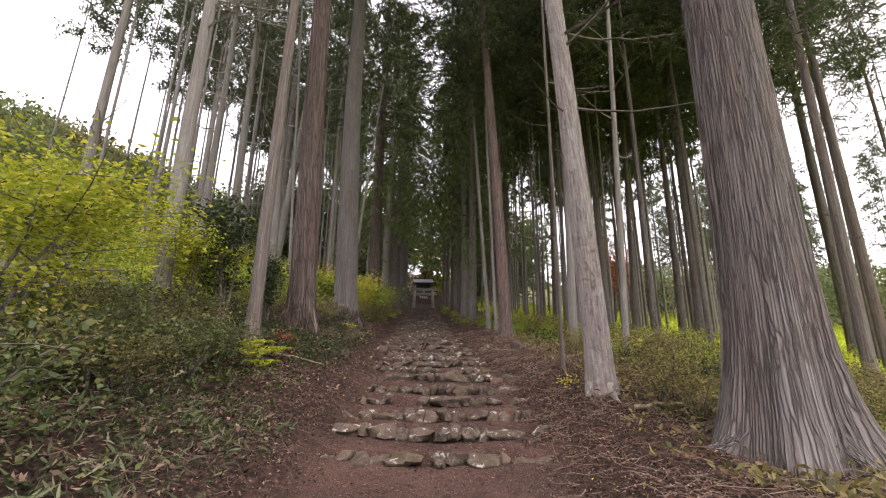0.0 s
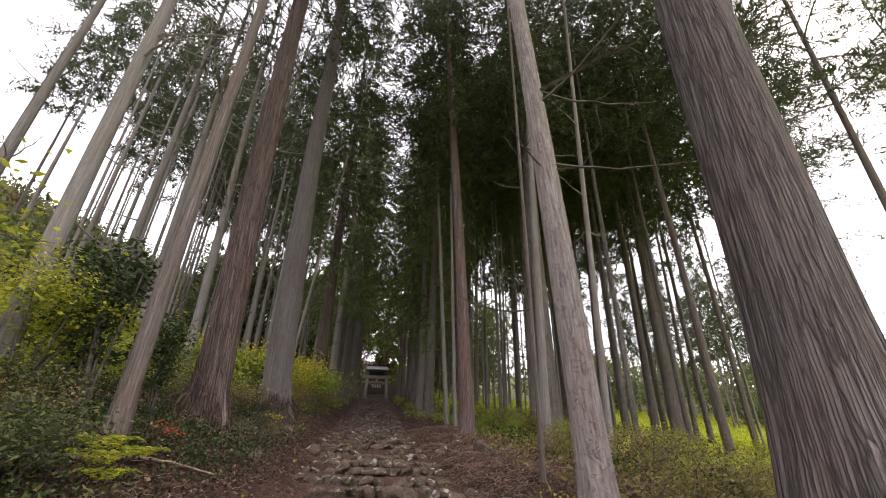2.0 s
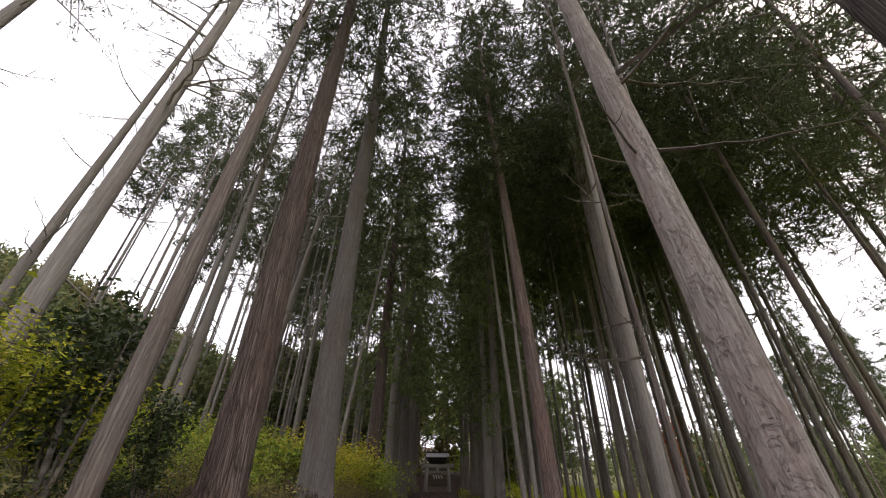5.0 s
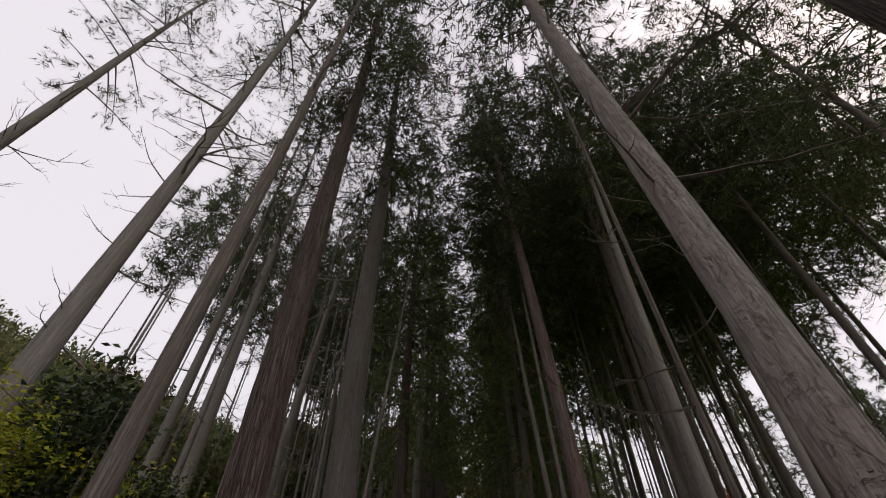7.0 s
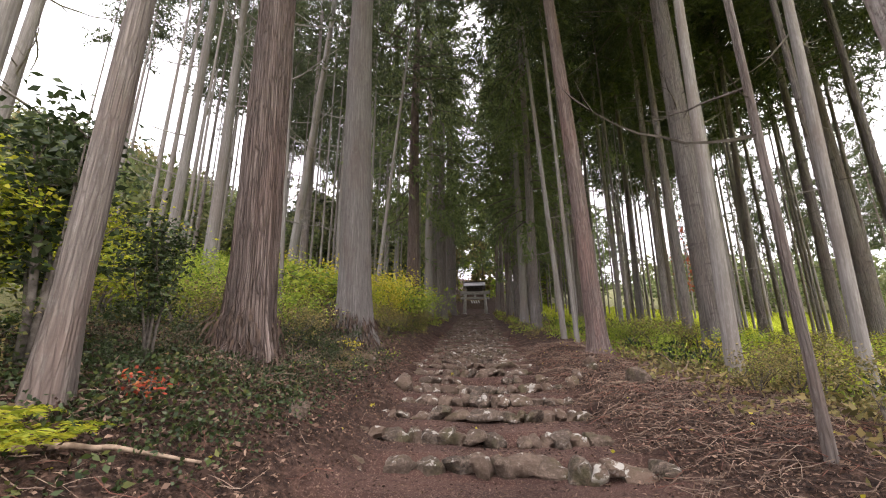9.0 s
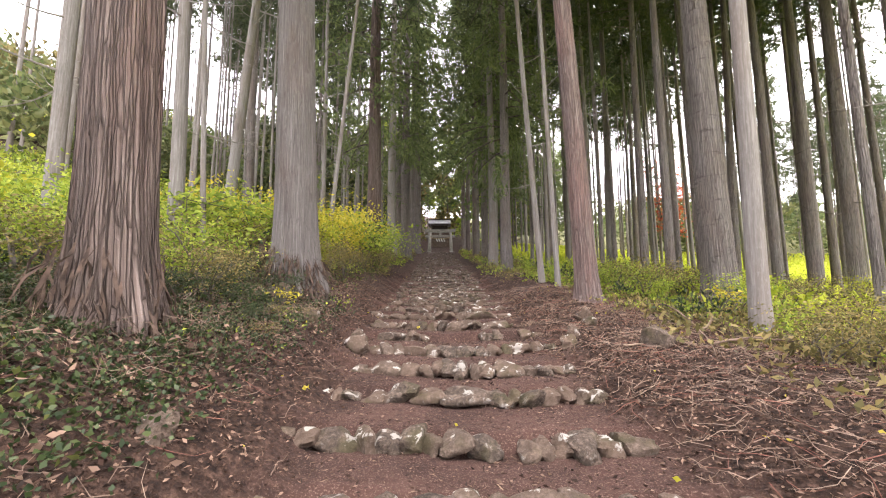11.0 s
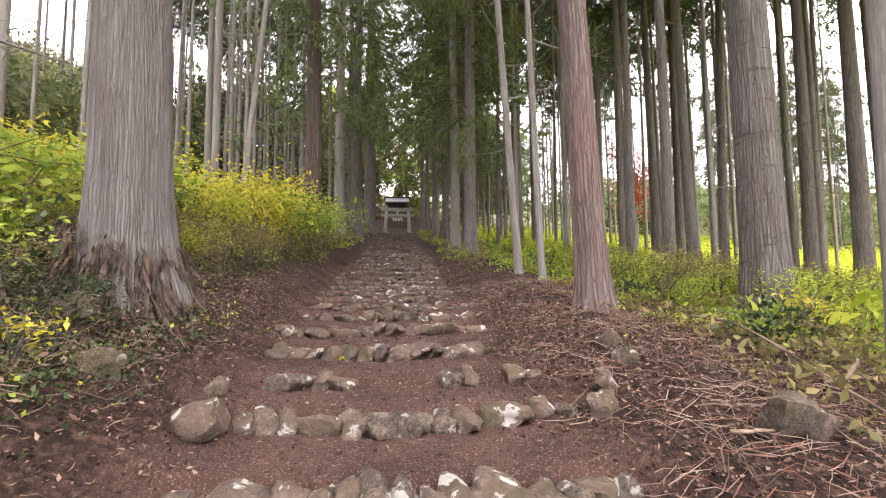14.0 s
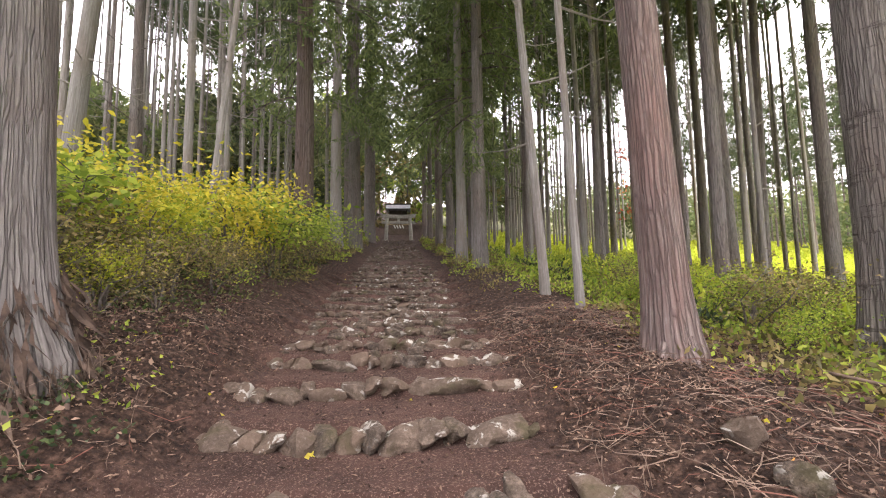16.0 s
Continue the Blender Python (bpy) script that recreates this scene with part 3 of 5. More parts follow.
# the younger trees that can be told apart
for x, y, dia, lean, clear in ((1.95, 17.8, 0.17, -0.058, 9.5), (2.1, 16.6, 0.13, -0.03, 11.0), (-4.1, 18.2, 0.13, 0.09, 9.0)):
    cedar(x, y, dia, lean, BARK_PALE, CROWN, clear, clear + 14, dead=7, dead_from=2.5, dead_to=9, group="saplings by the steps", label="very thin pale cedar beside the steps, dead twigs below")
for x, y, dia, lean, mat in (
    (4.4, 28.0, 0.5, 0.0, BARK_DARK), 
    (6.2, 21.2, 0.25, 0.01, BARK_GREY), (9.5, 25.5, 0.38, -0.008, BARK_GREY), (12.4, 28.5, 0.42, 0.008, BARK_GREY),
    (8.2, 20.4, 0.13, 0.008, BARK_PALE), (10.3, 20.7, 0.34, 0.0, BARK_GREY), (14.5, 24.6, 0.28, 0.0, BARK_GREY), (17.4, 26.3, 0.3, 0.03, BARK_GREY),
    (12.0, 19.8, 0.45, 0.01, BARK_GREY), (14.4, 41.6, 0.5, 0.01, BARK_GREY), (2.27, 8.17, 0.075, 0.0, BARK_DARK), (4.6, 10.8, 0.17, 0.043, BARK_PALE)):
    cedar(x, y, dia, lean, mat, CROWN if dia > 0.2 else CROWN_THIN, 12 + 3 * RNG.random(), dead=8, dead_from=2.5, dead_to=10, group="cedars below the path", label="slim straight cedar in the grove beside the meadow")
for x, y, dia, lean, mat in (
    (7.7, 28.7, 0.4, 0.012, BARK_PALE), (10.4, 23.0, 0.33, 0.04, BARK_GREY), (12.05, 21.4, 0.4, 0.013, BARK_GREY), (15.0, 24.0, 0.33, 0.01, BARK_GREY),
    (17.4, 18.2, 0.48, 0.0, BARK_GREY), (20.6, 20.2, 0.5, 0.01, BARK_GREY), (8.5, 21.8, 0.33, -0.016, BARK_GREY)):
    cedar(x, y, dia, lean, mat, CROWN, 12.5 + 3 * RNG.random(), dead=8, dead_from=3, dead_to=10, group="cedars below the path", label="slim straight cedar in the grove beside the meadow")
for x, y, dia, lean, mat in (
    (-7.8, 14.9, 0.34, -0.012, BARK_PALE), (-5.9, 14.3, 0.29, -0.03, BARK_PALE), (-15.0, 24.3, 0.28, -0.01, BARK_PALE), (-5.1, 14.0, 0.11, -0.06, BARK_PALE),
    (-8.3, 20.3, 0.4, 0.067, BARK_PALE), (-10.2, 25.5, 0.42, -0.018, BARK_GREY), (-12.0, 36.0, 0.36, -0.03, BARK_PALE), 
    (-8.6, 14.4, 0.3, -0.005, BARK_PALE), (-14.8, 24.0, 0.36, 0.004, BARK_PALE),
    (-5.1, 7.6, 0.3, -0.01, BARK_PALE), (-10.3, 11.2, 0.3, 0.0, BARK_PALE), (-12.4, 8.3, 0.45, 0.0, BARK_PALE)):
    cedar(x, y, dia, lean, mat, CROWN_THIN, 10.5 + 3 * RNG.random(), dead=16, dead_from=2.5, dead_to=12, dead_len=1.7, group="cedars on the slope", label="pale straight cedar on the slope with bare dead branches")
for x, y, dia, mat in ((-3.9, 23.7, 0.62, BARK_RED), (-4.2, 30.4, 0.55, BARK_PALE), (-3.6, 32.1, 0.66, BARK_GREY), (-3.6, 39.4, 0.6, BARK_GREY),
                       (-4.6, 36.0, 0.5, BARK_GREY), (-4.3, 44.0, 0.55, BARK_GREY), (-5.2, 50.0, 0.6, BARK_DARK), (1.3, 32.0, 0.4, BARK_GREY), (0.9, 36.5, 0.4, BARK_DARK),
                       (1.2, 40.5, 0.4, BARK_GREY), (0.6, 45.0, 0.45, BARK_DARK), (0.2, 51.0, 0.5, BARK_DARK), (2.6, 34.0, 0.35, BARK_GREY), (2.3, 30.0, 0.3, BARK_PALE), (1.4, 27.2, 0.42, BARK_PALE), (1.75, 24.2, 0.46, BARK_GREY)):
    cedar(x, y, dia, 0.0, mat, CROWN_LOW, (4.6 if y < 34 else 7.5) + 1.8 * RNG.random(), 27, dead=5, dead_from=2.5, dead_to=6, group="avenue cedars", label="avenue cedar with low drooping green branches beside the path")

for x, y, dia, lean in ((9.2, 9.4, 0.26, 0.02), (11.3, 11.0, 0.26, 0.0), (10.6, 8.4, 0.22, 0.03)):
    cedar(x, y, dia, lean, BARK_DARK, CROWN_OPEN, 9.0 + 1.5 * RNG.random(), dead=6, dead_from=3, dead_to=8, group="cedars at the meadow edge", label="straight dark-barked cedar at the edge of the meadow")

# the grove behind them
spots = [(o.location.x, o.location.y) for o in scene.objects if o.name.startswith("cedar_tree")]
rg = random.Random(5)


def grove(count, x0, x1, y0, y1, gap, crown, mats, clear, label, group, skip):
    made = 0
    for _ in range(count * 30):
        if made >= count:
            break
        x, y = rg.uniform(x0, x1), rg.uniform(y0, y1)
        if skip(x, y) or any((x - a) ** 2 + (y - b) ** 2 < gap * gap for a, b in spots):
            continue
        spots.append((x, y))
        made += 1
        cedar(x, y, rg.uniform(0.14, 0.28), rg.uniform(-0.012, 0.012), rg.choice(mats), crown, rg.uniform(*clear), dead=5, dead_from=2.5, dead_to=10, dead_len=1.5, group=group, label=label)


grove(10, 5.5, 15, 13, 25, 2.1, CROWN, (BARK_GREY, BARK_DARK), (10.5, 13.5), "thin straight cedar beside the meadow", "planted cedars", lambda x, y: False)
grove(88, 2.5, 22, 24, 60, 1.45, CROWN_FAR, (BARK_GREY, BARK_PALE, BARK_PALE), (13, 17), "thin straight planted cedar trunk among many", "planted cedars", lambda x, y: x < 3.4 - 0.03 * y)
grove(9, 12, 30, 6, 26, 3.0, CROWN_OPEN, (BARK_GREY, BARK_DARK), (9, 12), "thin straight planted cedar trunk among many", "planted cedars", lambda x, y: x < 12)
grove(62, -30, -7, 26, 66, 1.9, CROWN_FAR, (BARK_PALE, BARK_PALE, BARK_GREY), (13, 17), "thin pale planted cedar trunk on the slope", "planted cedars on the slope", lambda x, y: x > -0.2 * y - 1.5)
grove(30, -17, -4.8, 19, 48, 1.3, CROWN_SPARSE, (BARK_PALE,), (13, 17), "thin pale planted cedar trunk on the slope", "planted cedars on the slope", lambda x, y: False)
grove(8, 1.6, 6.5, 46, 70, 1.8, CROWN_LOW, (BARK_GREY, BARK_DARK), (3.5, 6), "dark low-branched cedar beside the upper path", "cedars beside the upper path", lambda x, y: x < 3.4 - 0.04 * y)
grove(16, 4, 18, 56, 88, 2.0, CROWN_BACK, (BARK_GREY, BARK_DARK), (2, 4.5), "dark low-branched cedar beyond the grove", "dark cedars beyond the grove", lambda x, y: x > 0.26 * y)
grove(7, -9, 5, 60, 80, 2.2, CROWN_BACK, (BARK_GREY, BARK_DARK), (4, 7), "dark cedar standing close behind the shrine", "cedars behind the shrine", lambda x, y: y < 60 and abs(x + 2.5) < 2.6)
grove(36, 26, 62, 48, 74, 1.8, CROWN_FAR, (BARK_GREY, BARK_DARK), (8, 11), "thin cedar at the far edge of the meadow", "cedars beyond the meadow", lambda x, y: x + y < 84)
# added cedars behind the camera's start, never in view
grove(14, -16, 14, -30, -6, 4.0, CROWN_FAR, (BARK_GREY,), (10, 13), "unseen straight cedar added behind the starting point", "cedars below", lambda x, y: abs(x) < 3)

# ---- torii ----
def box(x0, x1, y0, y1, z0, z1, bevel=0.012):
    bm = bmesh.new()
    bmesh.ops.create_cube(bm, size=1)
    for v in bm.verts:
        v.co = Vector((x0 + (v.co.x + 0.5) * (x1 - x0), y0 + (v.co.y + 0.5) * (y1 - y0), z0 + (v.co.z + 0.5) * (z1 - z0)))
    bmesh.ops.bevel(bm, geom=bm.edges[:], offset=bevel, segments=1, affect="EDGES")
    return bm


def part(name, bm, material, parent, label=""):
    me = bpy.data.meshes.new(name)
    bm.to_mesh(me)
    bm.free()
    me.materials.append(material)
    ob = new(name, me)
    ob.parent = parent
    return tagged(ob, label)


def torii(x, y, turn):
    gate = new("torii")
    gate.location, gate.rotation_euler = (x, y, h(x, y)), (0, 0, radians(turn))
    for s in (-1, 1):
        verts, faces = tube([(s * 1.08, 0, -0.3), (s * 1.02, 0, 0.8), (s * 0.96, 0, 1.955)], [0.17, 0.155, 0.14], 16)
        pillar = put("pillar", mesh("pillar", verts, faces, GRANITE, True), gate)
        part("footing", box(s * 1.08 - 0.26, s * 1.08 + 0.26, -0.26, 0.26, -0.25, 0.1, 0.03), GRANITE, pillar)
    part("tie_beam", box(-1.42, 1.42, -0.1, 0.1, 1.5, 1.7), GRANITE, gate)
    part("strut", box(-0.11, 0.11, -0.07, 0.07, 1.703, 1.96), GRANITE, gate)
    for name, z0, z1, half, lift in (("lintel", 1.96, 2.13, 1.42, 0.07), ("top_rail", 2.133, 2.25, 1.5, 0.09)):
        bm = bmesh.new()
        rows = []
        for i in range(13):
            u = -1 + 2 * i / 12
            e = lift * abs(u) ** 2.4
            rows.append([bm.verts.new((u * half, yy, z + e)) for yy, z in ((-0.13, z0), (0.13, z0), (0.13, z1), (-0.13, z1))])
        for a, b in zip(rows, rows[1:]):
            for k in range(4):
                bm.faces.new((a[k], a[(k + 1) % 4], b[(k + 1) % 4], b[k]))
        bm.faces.new(rows[0][::-1])
        bm.faces.new(rows[-1])
        part(name, bm, GRANITE, gate)
    tagged(gate, "weathered grey stone torii gate across the path", "torii gate")
    rope = new("shimenawa_rope")
    rope.location, rope.rotation_euler = gate.location + Vector((0, -0.16, 0)), gate.rotation_euler
    pts = [(-0.93 + 1.86 * i / 20, 0, 1.45 - 0.1 * math.sin(math.pi * i / 20)) for i in range(21)]
    put("rope", mesh("rope", *tube(pts, [0.028] * 21, 8), STRAW, True), rope)
    for k in range(4):
        bm = bmesh.new()
        px = -0.42 + 0.23 * k
        for i in range(3):
            x0, z0 = px + 0.04 * i, 1.36 - 0.09 * i
            vs = [bm.verts.new(p) for p in ((x0, 0.004 * i - 0.03, z0), (x0 + 0.09, 0.004 * i - 0.03, z0), (x0 + 0.11, 0.004 * i - 0.03, z0 - 0.11), (x0 + 0.02, 0.004 * i - 0.03, z0 - 0.11))]
            bm.faces.new(vs)
        bmesh.ops.solidify(bm, geom=bm.faces[:], thickness=0.003)
        part("paper_streamer", bm, PAPER, rope, "white zigzag paper streamer")
    tagged(rope, "straw rope with four white paper streamers hanging from the torii", "sacred rope")


torii(-2.05, 45.9, 2)


def shrine(x, y, z, size):
    hall = new("shrine_hall")
    hall.location, hall.scale = (x, y, z), (size, size, size)
    part("stone_base", box(-3.2, 3.2, -0.6, 4, -4.8, 0.0, 0.05), STONE, hall)
    wall = part("wall", box(-2.4, 2.4, 0.5, 3.6, 0.0, 1.9), OLD_WOOD, hall)
    for px in (-2.3, -0.8, 0.8, 2.3):
        part("post", box(px - 0.1, px + 0.1, -0.1, 0.1, 0.0, 1.95), OLD_WOOD, hall)
    part("beam", box(-2.7, 2.7, -0.12, 0.12, 1.953, 2.2), OLD_WOOD, hall)
    for k in range(4):
        part("door_panel", box(-1.5 + 0.76 * k, -0.79 + 0.76 * k, 0.44, 0.496, 0.1, 1.75), OLD_WOOD, wall)
    bm = bmesh.new()
    prof = ((-1.0, 2.2), (-0.4, 2.42), (0.6, 2.95), (1.7, 3.75), (2.8, 2.95), (3.9, 2.42), (4.4, 2.2))
    for off in (0, 0.16):
        for half in (3.3,):
            ring = [[bm.verts.new((s * half, yy, zz + off)) for yy, zz in prof] for s in (-1, 1)]
            for k in range(len(prof) - 1):
                q = (ring[0][k], ring[1][k], ring[1][k + 1], ring[0][k + 1])
                bm.faces.new(q if off else q[::-1])
            if off == 0:
                low = ring
    for s in (0, 1):
        for k in range(len(prof) - 1):
            bm.faces.new((low[s][k], low[s][k + 1], ring[s][k + 1], ring[s][k]))
    for k in (0, len(prof) - 1):
        bm.faces.new((low[0][k], low[1][k], ring[1][k], ring[0][k]))
    bmesh.ops.recalc_face_normals(bm, faces=bm.faces[:])
    part("roof", bm, ROOF, hall, "pale grey curved roof")
    part("ridge", box(-3.4, 3.4, 1.5, 1.9, 3.86, 4.15, 0.04), OLD_WOOD, hall)
    tagged(hall, "small dark wooden shrine hall with pale roof above the torii", "shrine")


shrine(-2.5, 54.0, 10.55, 0.38)

# ---- undergrowth ----
def leaf_mesh(name, pos, dirs, length, width, mat):
    return quads(name, blades(np.asarray(pos), np.asarray(dirs), length, width), mat)


def shrub_parts(radius, height, n, size, mat, seed, stems=5, flat=0.0, twigs=False, low=0.35):
    """Foliage in layered tufts on branching stems. Returns the stem meshes and the foliage mesh."""
    r = np.random.default_rng(seed)
    P, D, stem = [], [], []
    for s in range(stems):
        az = r.uniform(0, 6.28)
        reach = radius * r.uniform(0.4, 1.0)
        top = np.array([math.cos(az) * reach, math.sin(az) * reach, height * r.uniform(0.65, 1.0)])
        mid = top * np.array([0.35, 0.35, 0.5]) + r.normal(size=3) * 0.06 * radius
        pts = [np.array([0.06 * math.cos(az), 0.06 * math.sin(az), -0.08]), mid * 0.5, mid, (mid + top) / 2 + r.normal(size=3) * 0.05, top]
        w = 0.012 + 0.008 * height
        branches = []
        for k in range(7):
            f = r.uniform(low, 1.0)
            c = mid + (top - mid) * f if f > 0.5 else mid * (0.6 + f * 0.8)
            tip = c + np.array([r.normal() * 0.45 * radius, r.normal() * 0.45 * radius, r.uniform(-0.05, 0.22) * height])
            if twigs:
                branches.append(mesh("branch", *tube([c, (c + tip) / 2 + r.normal(size=3) * 0.03, tip], [w * 0.3, w * 0.2, w * 0.08], 4), TWIG_DARK, True))
            m = max(3, n // (stems * 7))
            u = r.random(m)[:, None]
            sp = r.normal(size=(m, 3)) * np.array([1, 1, 0.18 + 0.57 * (1 - flat)]) * 0.2 * radius
            P.append(c + (tip - c) * u + sp)
            D.append(r.normal(size=(m, 3)) * np.array([1, 1, 0.5 - 0.3 * flat]) + np.array([0, 0, -0.15]))
        stem.append((mesh("stem", *tube(pts, [w, w * 0.8, w * 0.6, w * 0.4, w * 0.15], 6), TWIG_DARK, True), branches))
    P, D = np.concatenate(P), np.concatenate(D)
    keep = P[:, 2] > 0.02
    P, D = P[keep], D[keep]
    return stem, leaf_mesh("foliage", P, D, r.uniform(0.6, 1.3, len(P)) * size, r.uniform(0.6, 1.2, len(P)) * size * 0.55, mat)


def shrub(x, y, parts, scale, turn, label, group="", name="shrub"):
    stems, leaves = parts
    ob = new(name)
    ob.location, ob.rotation_euler, ob.scale = (x, y, h(x, y)), (0, 0, turn), (scale, scale, scale)
    for s, branches in stems:
        stem = put("stem", s, ob)
        for b in branches:
            put("branch", b, stem)
    put("foliage", leaves, ob)
    return tagged(ob, label, "shrub", group)


MAPLE = shrub_parts(1.5, 2.6, 5200, 0.085, LEAF_YELLOW, 31, 7, 0.85, twigs=True, low=0.4)
MAPLE2 = shrub_parts(1.3, 2.0, 4200, 0.085, LEAF_YELLOW, 32, 6, 0.85, twigs=True, low=0.4)
CAMELLIA = shrub_parts(0.65, 2.4, 1900, 0.1, LEAF_DARK, 33, 5, twigs=True)
GREENBUSH = [shrub_parts(0.7, 0.8, 1000, 0.058, LEAF_GREEN, s, 3) for s in (34, 35)]
GOLDBUSH = [shrub_parts(0.7, 0.9, 1000, 0.056, LEAF_YELLOW, s, 4) for s in (36, 37)]
OLIVEBUSH = [shrub_parts(0.7, 0.7, 900, 0.05, LEAF_OLIVE, s, 4) for s in (38, 39)]
DARKBUSH = [shrub_parts(0.55, 0.5, 700, 0.055, LEAF_DARK, s, 3) for s in (40, 41)]
GOLDLEAF = shrub_parts(0.3, 0.5, 70, 0.085, LEAF_GOLD, 42, 3, twigs=True)
GOLDEN = [shrub_parts(0.75, 0.95, 1100, 0.058, LEAF_GOLD, s, 4) for s in (45, 46)]
MIDBUSH = [shrub_parts(0.7, 0.85, 1100, 0.065, LEAF_MID, s, 5, twigs=True) for s in (47, 48)]
BROADLEAF = [shrub_parts(0.75, 1.0, 620, 0.11, LEAF_GREEN, s, 5, 0.6, twigs=True) for s in (51, 52)]
REDBUSH = shrub_parts(0.3, 0.4, 90, 0.08, LEAF_RED, 43, 3, twigs=True)

shrub(-4.2, 3.9, MAPLE, 0.85, 0.4, "yellow-green maple shrub with thin dark stems", name="maple_shrub")
shrub(-5.4, 5.6, MAPLE, 0.85, 2.1, "yellow-green maple shrub with thin dark stems", name="maple_shrub")
shrub(-6.4, 4.0, MAPLE2, 0.95, 1.1, "yellow-green maple shrub with thin dark stems", name="maple_shrub")
shrub(-4.7, 7.5, MAPLE, 0.72, 1.7, "small maple with golden green leaves beside a pale trunk", name="maple_shrub")
shrub(-5.2, 9.0, MAPLE2, 0.8, 3.3, "small maple with golden green leaves behind a dark trunk", name="maple_shrub")
shrub(-4.0, 7.8, CAMELLIA, 1.05, 0.2, "dark glossy-leaved camellia shrub on the bank", name="camellia_shrub")
shrub(-3.5, 8.5, CAMELLIA, 0.62, 2.0, "young camellia with dark glossy leaves", name="camellia_shrub")
shrub(-2.75, 7.75, REDBUSH, 0.65, 0.0, "small shrub with red autumn leaves on the bank", name="red_shrub")
shrub(1.98, 6.75, GOLDLEAF, 0.6, 0.0, "small yellow-leaved sapling at a cedar foot", name="yellow_sapling")
shrub(-3.5, 18.8, GOLDLEAF, 1.1, 1.0, "sapling with large yellow leaves beside the path", name="yellow_sapling")
shrub(3.9, 13.4, GOLDLEAF, 1.0, 2.0, "sapling with large yellow leaves at a cedar foot", name="yellow_sapling")

for x, y, sc in ((-2.6, 10.9, 0.8), (-2.95, 11.3, 1.0), (-2.4, 11.35, 0.6), (-3.3, 10.8, 1.0), (-2.75, 11.8, 0.8), (-3.4, 11.6, 1.1), (-2.25, 10.6, 0.5), (-3.7, 12.2, 1.0), (-2.3, 11.9, 0.45)):
    shrub(x, y, DARKBUSH[0] if sc > 0.7 else OLIVEBUSH[0], sc * 0.5, x * 7, "ivy and small shrubs spilling down the bank", "ivy on the bank", "ivy_clump")
shrub(-2.6, 11.6, GOLDLEAF, 0.7, 2.2, "small orange-leaved shrub on the bank", name="yellow_sapling")
REDTREE = shrub_parts(1.7, 8.0, 1500, 0.24, LEAF_RED, 44, 6, twigs=True)
shrub(17.0, 42.0, REDTREE, 1.1, 0.0, "red autumn maple standing beyond the cedar grove", name="red_maple")

for x, y, kind, sc in (
    (-3.75, 16.0, 0, 1.35), (-4.5, 16.9, 1, 1.7), (-3.6, 17.3, 1, 1.2), (-5.3, 16.3, 1, 1.6), (-3.75, 18.6, 0, 1.5), (-4.9, 18.9, 1, 2.0), (-3.8, 20.1, 1, 1.6),
    (-4.4, 21.6, 0, 1.7), (-5.9, 18.0, 1, 2.1), (-3.9, 22.6, 1, 1.4), (-6.4, 15.6, 0, 1.6), (-5.2, 21.0, 1, 2.1), (-4.0, 25.6, 1, 1.7), (-4.3, 15.2, 2, 1.4), (-5.9, 13.2, 1, 1.3),
    (-6.9, 13.6, 1, 1.5), (-4.9, 12.4, 2, 1.3), (-7.6, 16.9, 1, 1.9), (-8.4, 18.6, 1, 2.0), (-7.2, 12.0, 1, 1.5), (-5.0, 10.6, 2, 1.2), (-6.2, 10.4, 0, 1.4), (-4.6, 11.5, 1, 1.0)):
    shrub(x, y, ((GOLDEN if int(y * 10) % 3 == 0 else GOLDBUSH), GREENBUSH, OLIVEBUSH)[kind][int(y) % 2], sc, x * 5,
          ("tall golden yellow-green shrub on the bank above the path", "tall bright green shrub on the bank above the path", "fading olive-brown shrub on the bank")[kind],
          ("golden shrubs", "tall green shrubs", "fading shrubs")[kind], ("yellow_shrub", "green_shrub", "olive_shrub")[kind])

for x, y, sc in ((-3.05, 15.2, 0.7), (-3.3, 14.6, 0.9), (-3.1, 16.4, 0.8), (-3.2, 17.6, 0.75), (-3.25, 18.9, 0.8), (-3.2, 20.2, 0.9), (-3.4, 21.6, 0.9), (-3.3, 15.8, 1.0), (-3.9, 14.4, 1.1), (-3.4, 23.0, 0.9)):
    shrub(x, y, OLIVEBUSH[int(y * 10) % 2], sc, y * 3, "low olive-brown shrub at the edge of the path", "olive shrubs at the edge", "olive_shrub")

for x, y, kind, sc in ((-4.1, 16.4, 0, 1.7), (-3.8, 18.6, 0, 1.8), (-3.4, 19.8, 1, 1.5), (-4.6, 15.3, 1, 1.3), (-5.6, 14.2, 1, 1.5), (-5.1, 17.2, 0, 1.5)):
    shrub(x, y, (GOLDEN, BROADLEAF)[kind][int(y) % 2], sc, x * 9, ("bright golden autumn shrub among green brush", "broad-leaved lime green shrub on the bank")[kind], ("bright golden shrubs", "broad-leaved shrubs")[kind], ("yellow_shrub", "green_shrub")[kind])

rb = random.Random(11)


def bushes(count, kinds, x0, x1, y0, y1, scale, label, group, name):
    for _ in range(count):
        x, y = rb.uniform(x0, x1), rb.uniform(y0, y1)
        d = x - float(np.interp(y, MID_Y, MID_X))
        if -2.5 < d < 2.7 or any((x - a) ** 2 + (y - b) ** 2 < 0.3 for a, b in spots[:60]):
            continue
        shrub(x, y, rb.choice(kinds), rb.uniform(*scale), rb.uniform(0, 6.28), label, group, name)


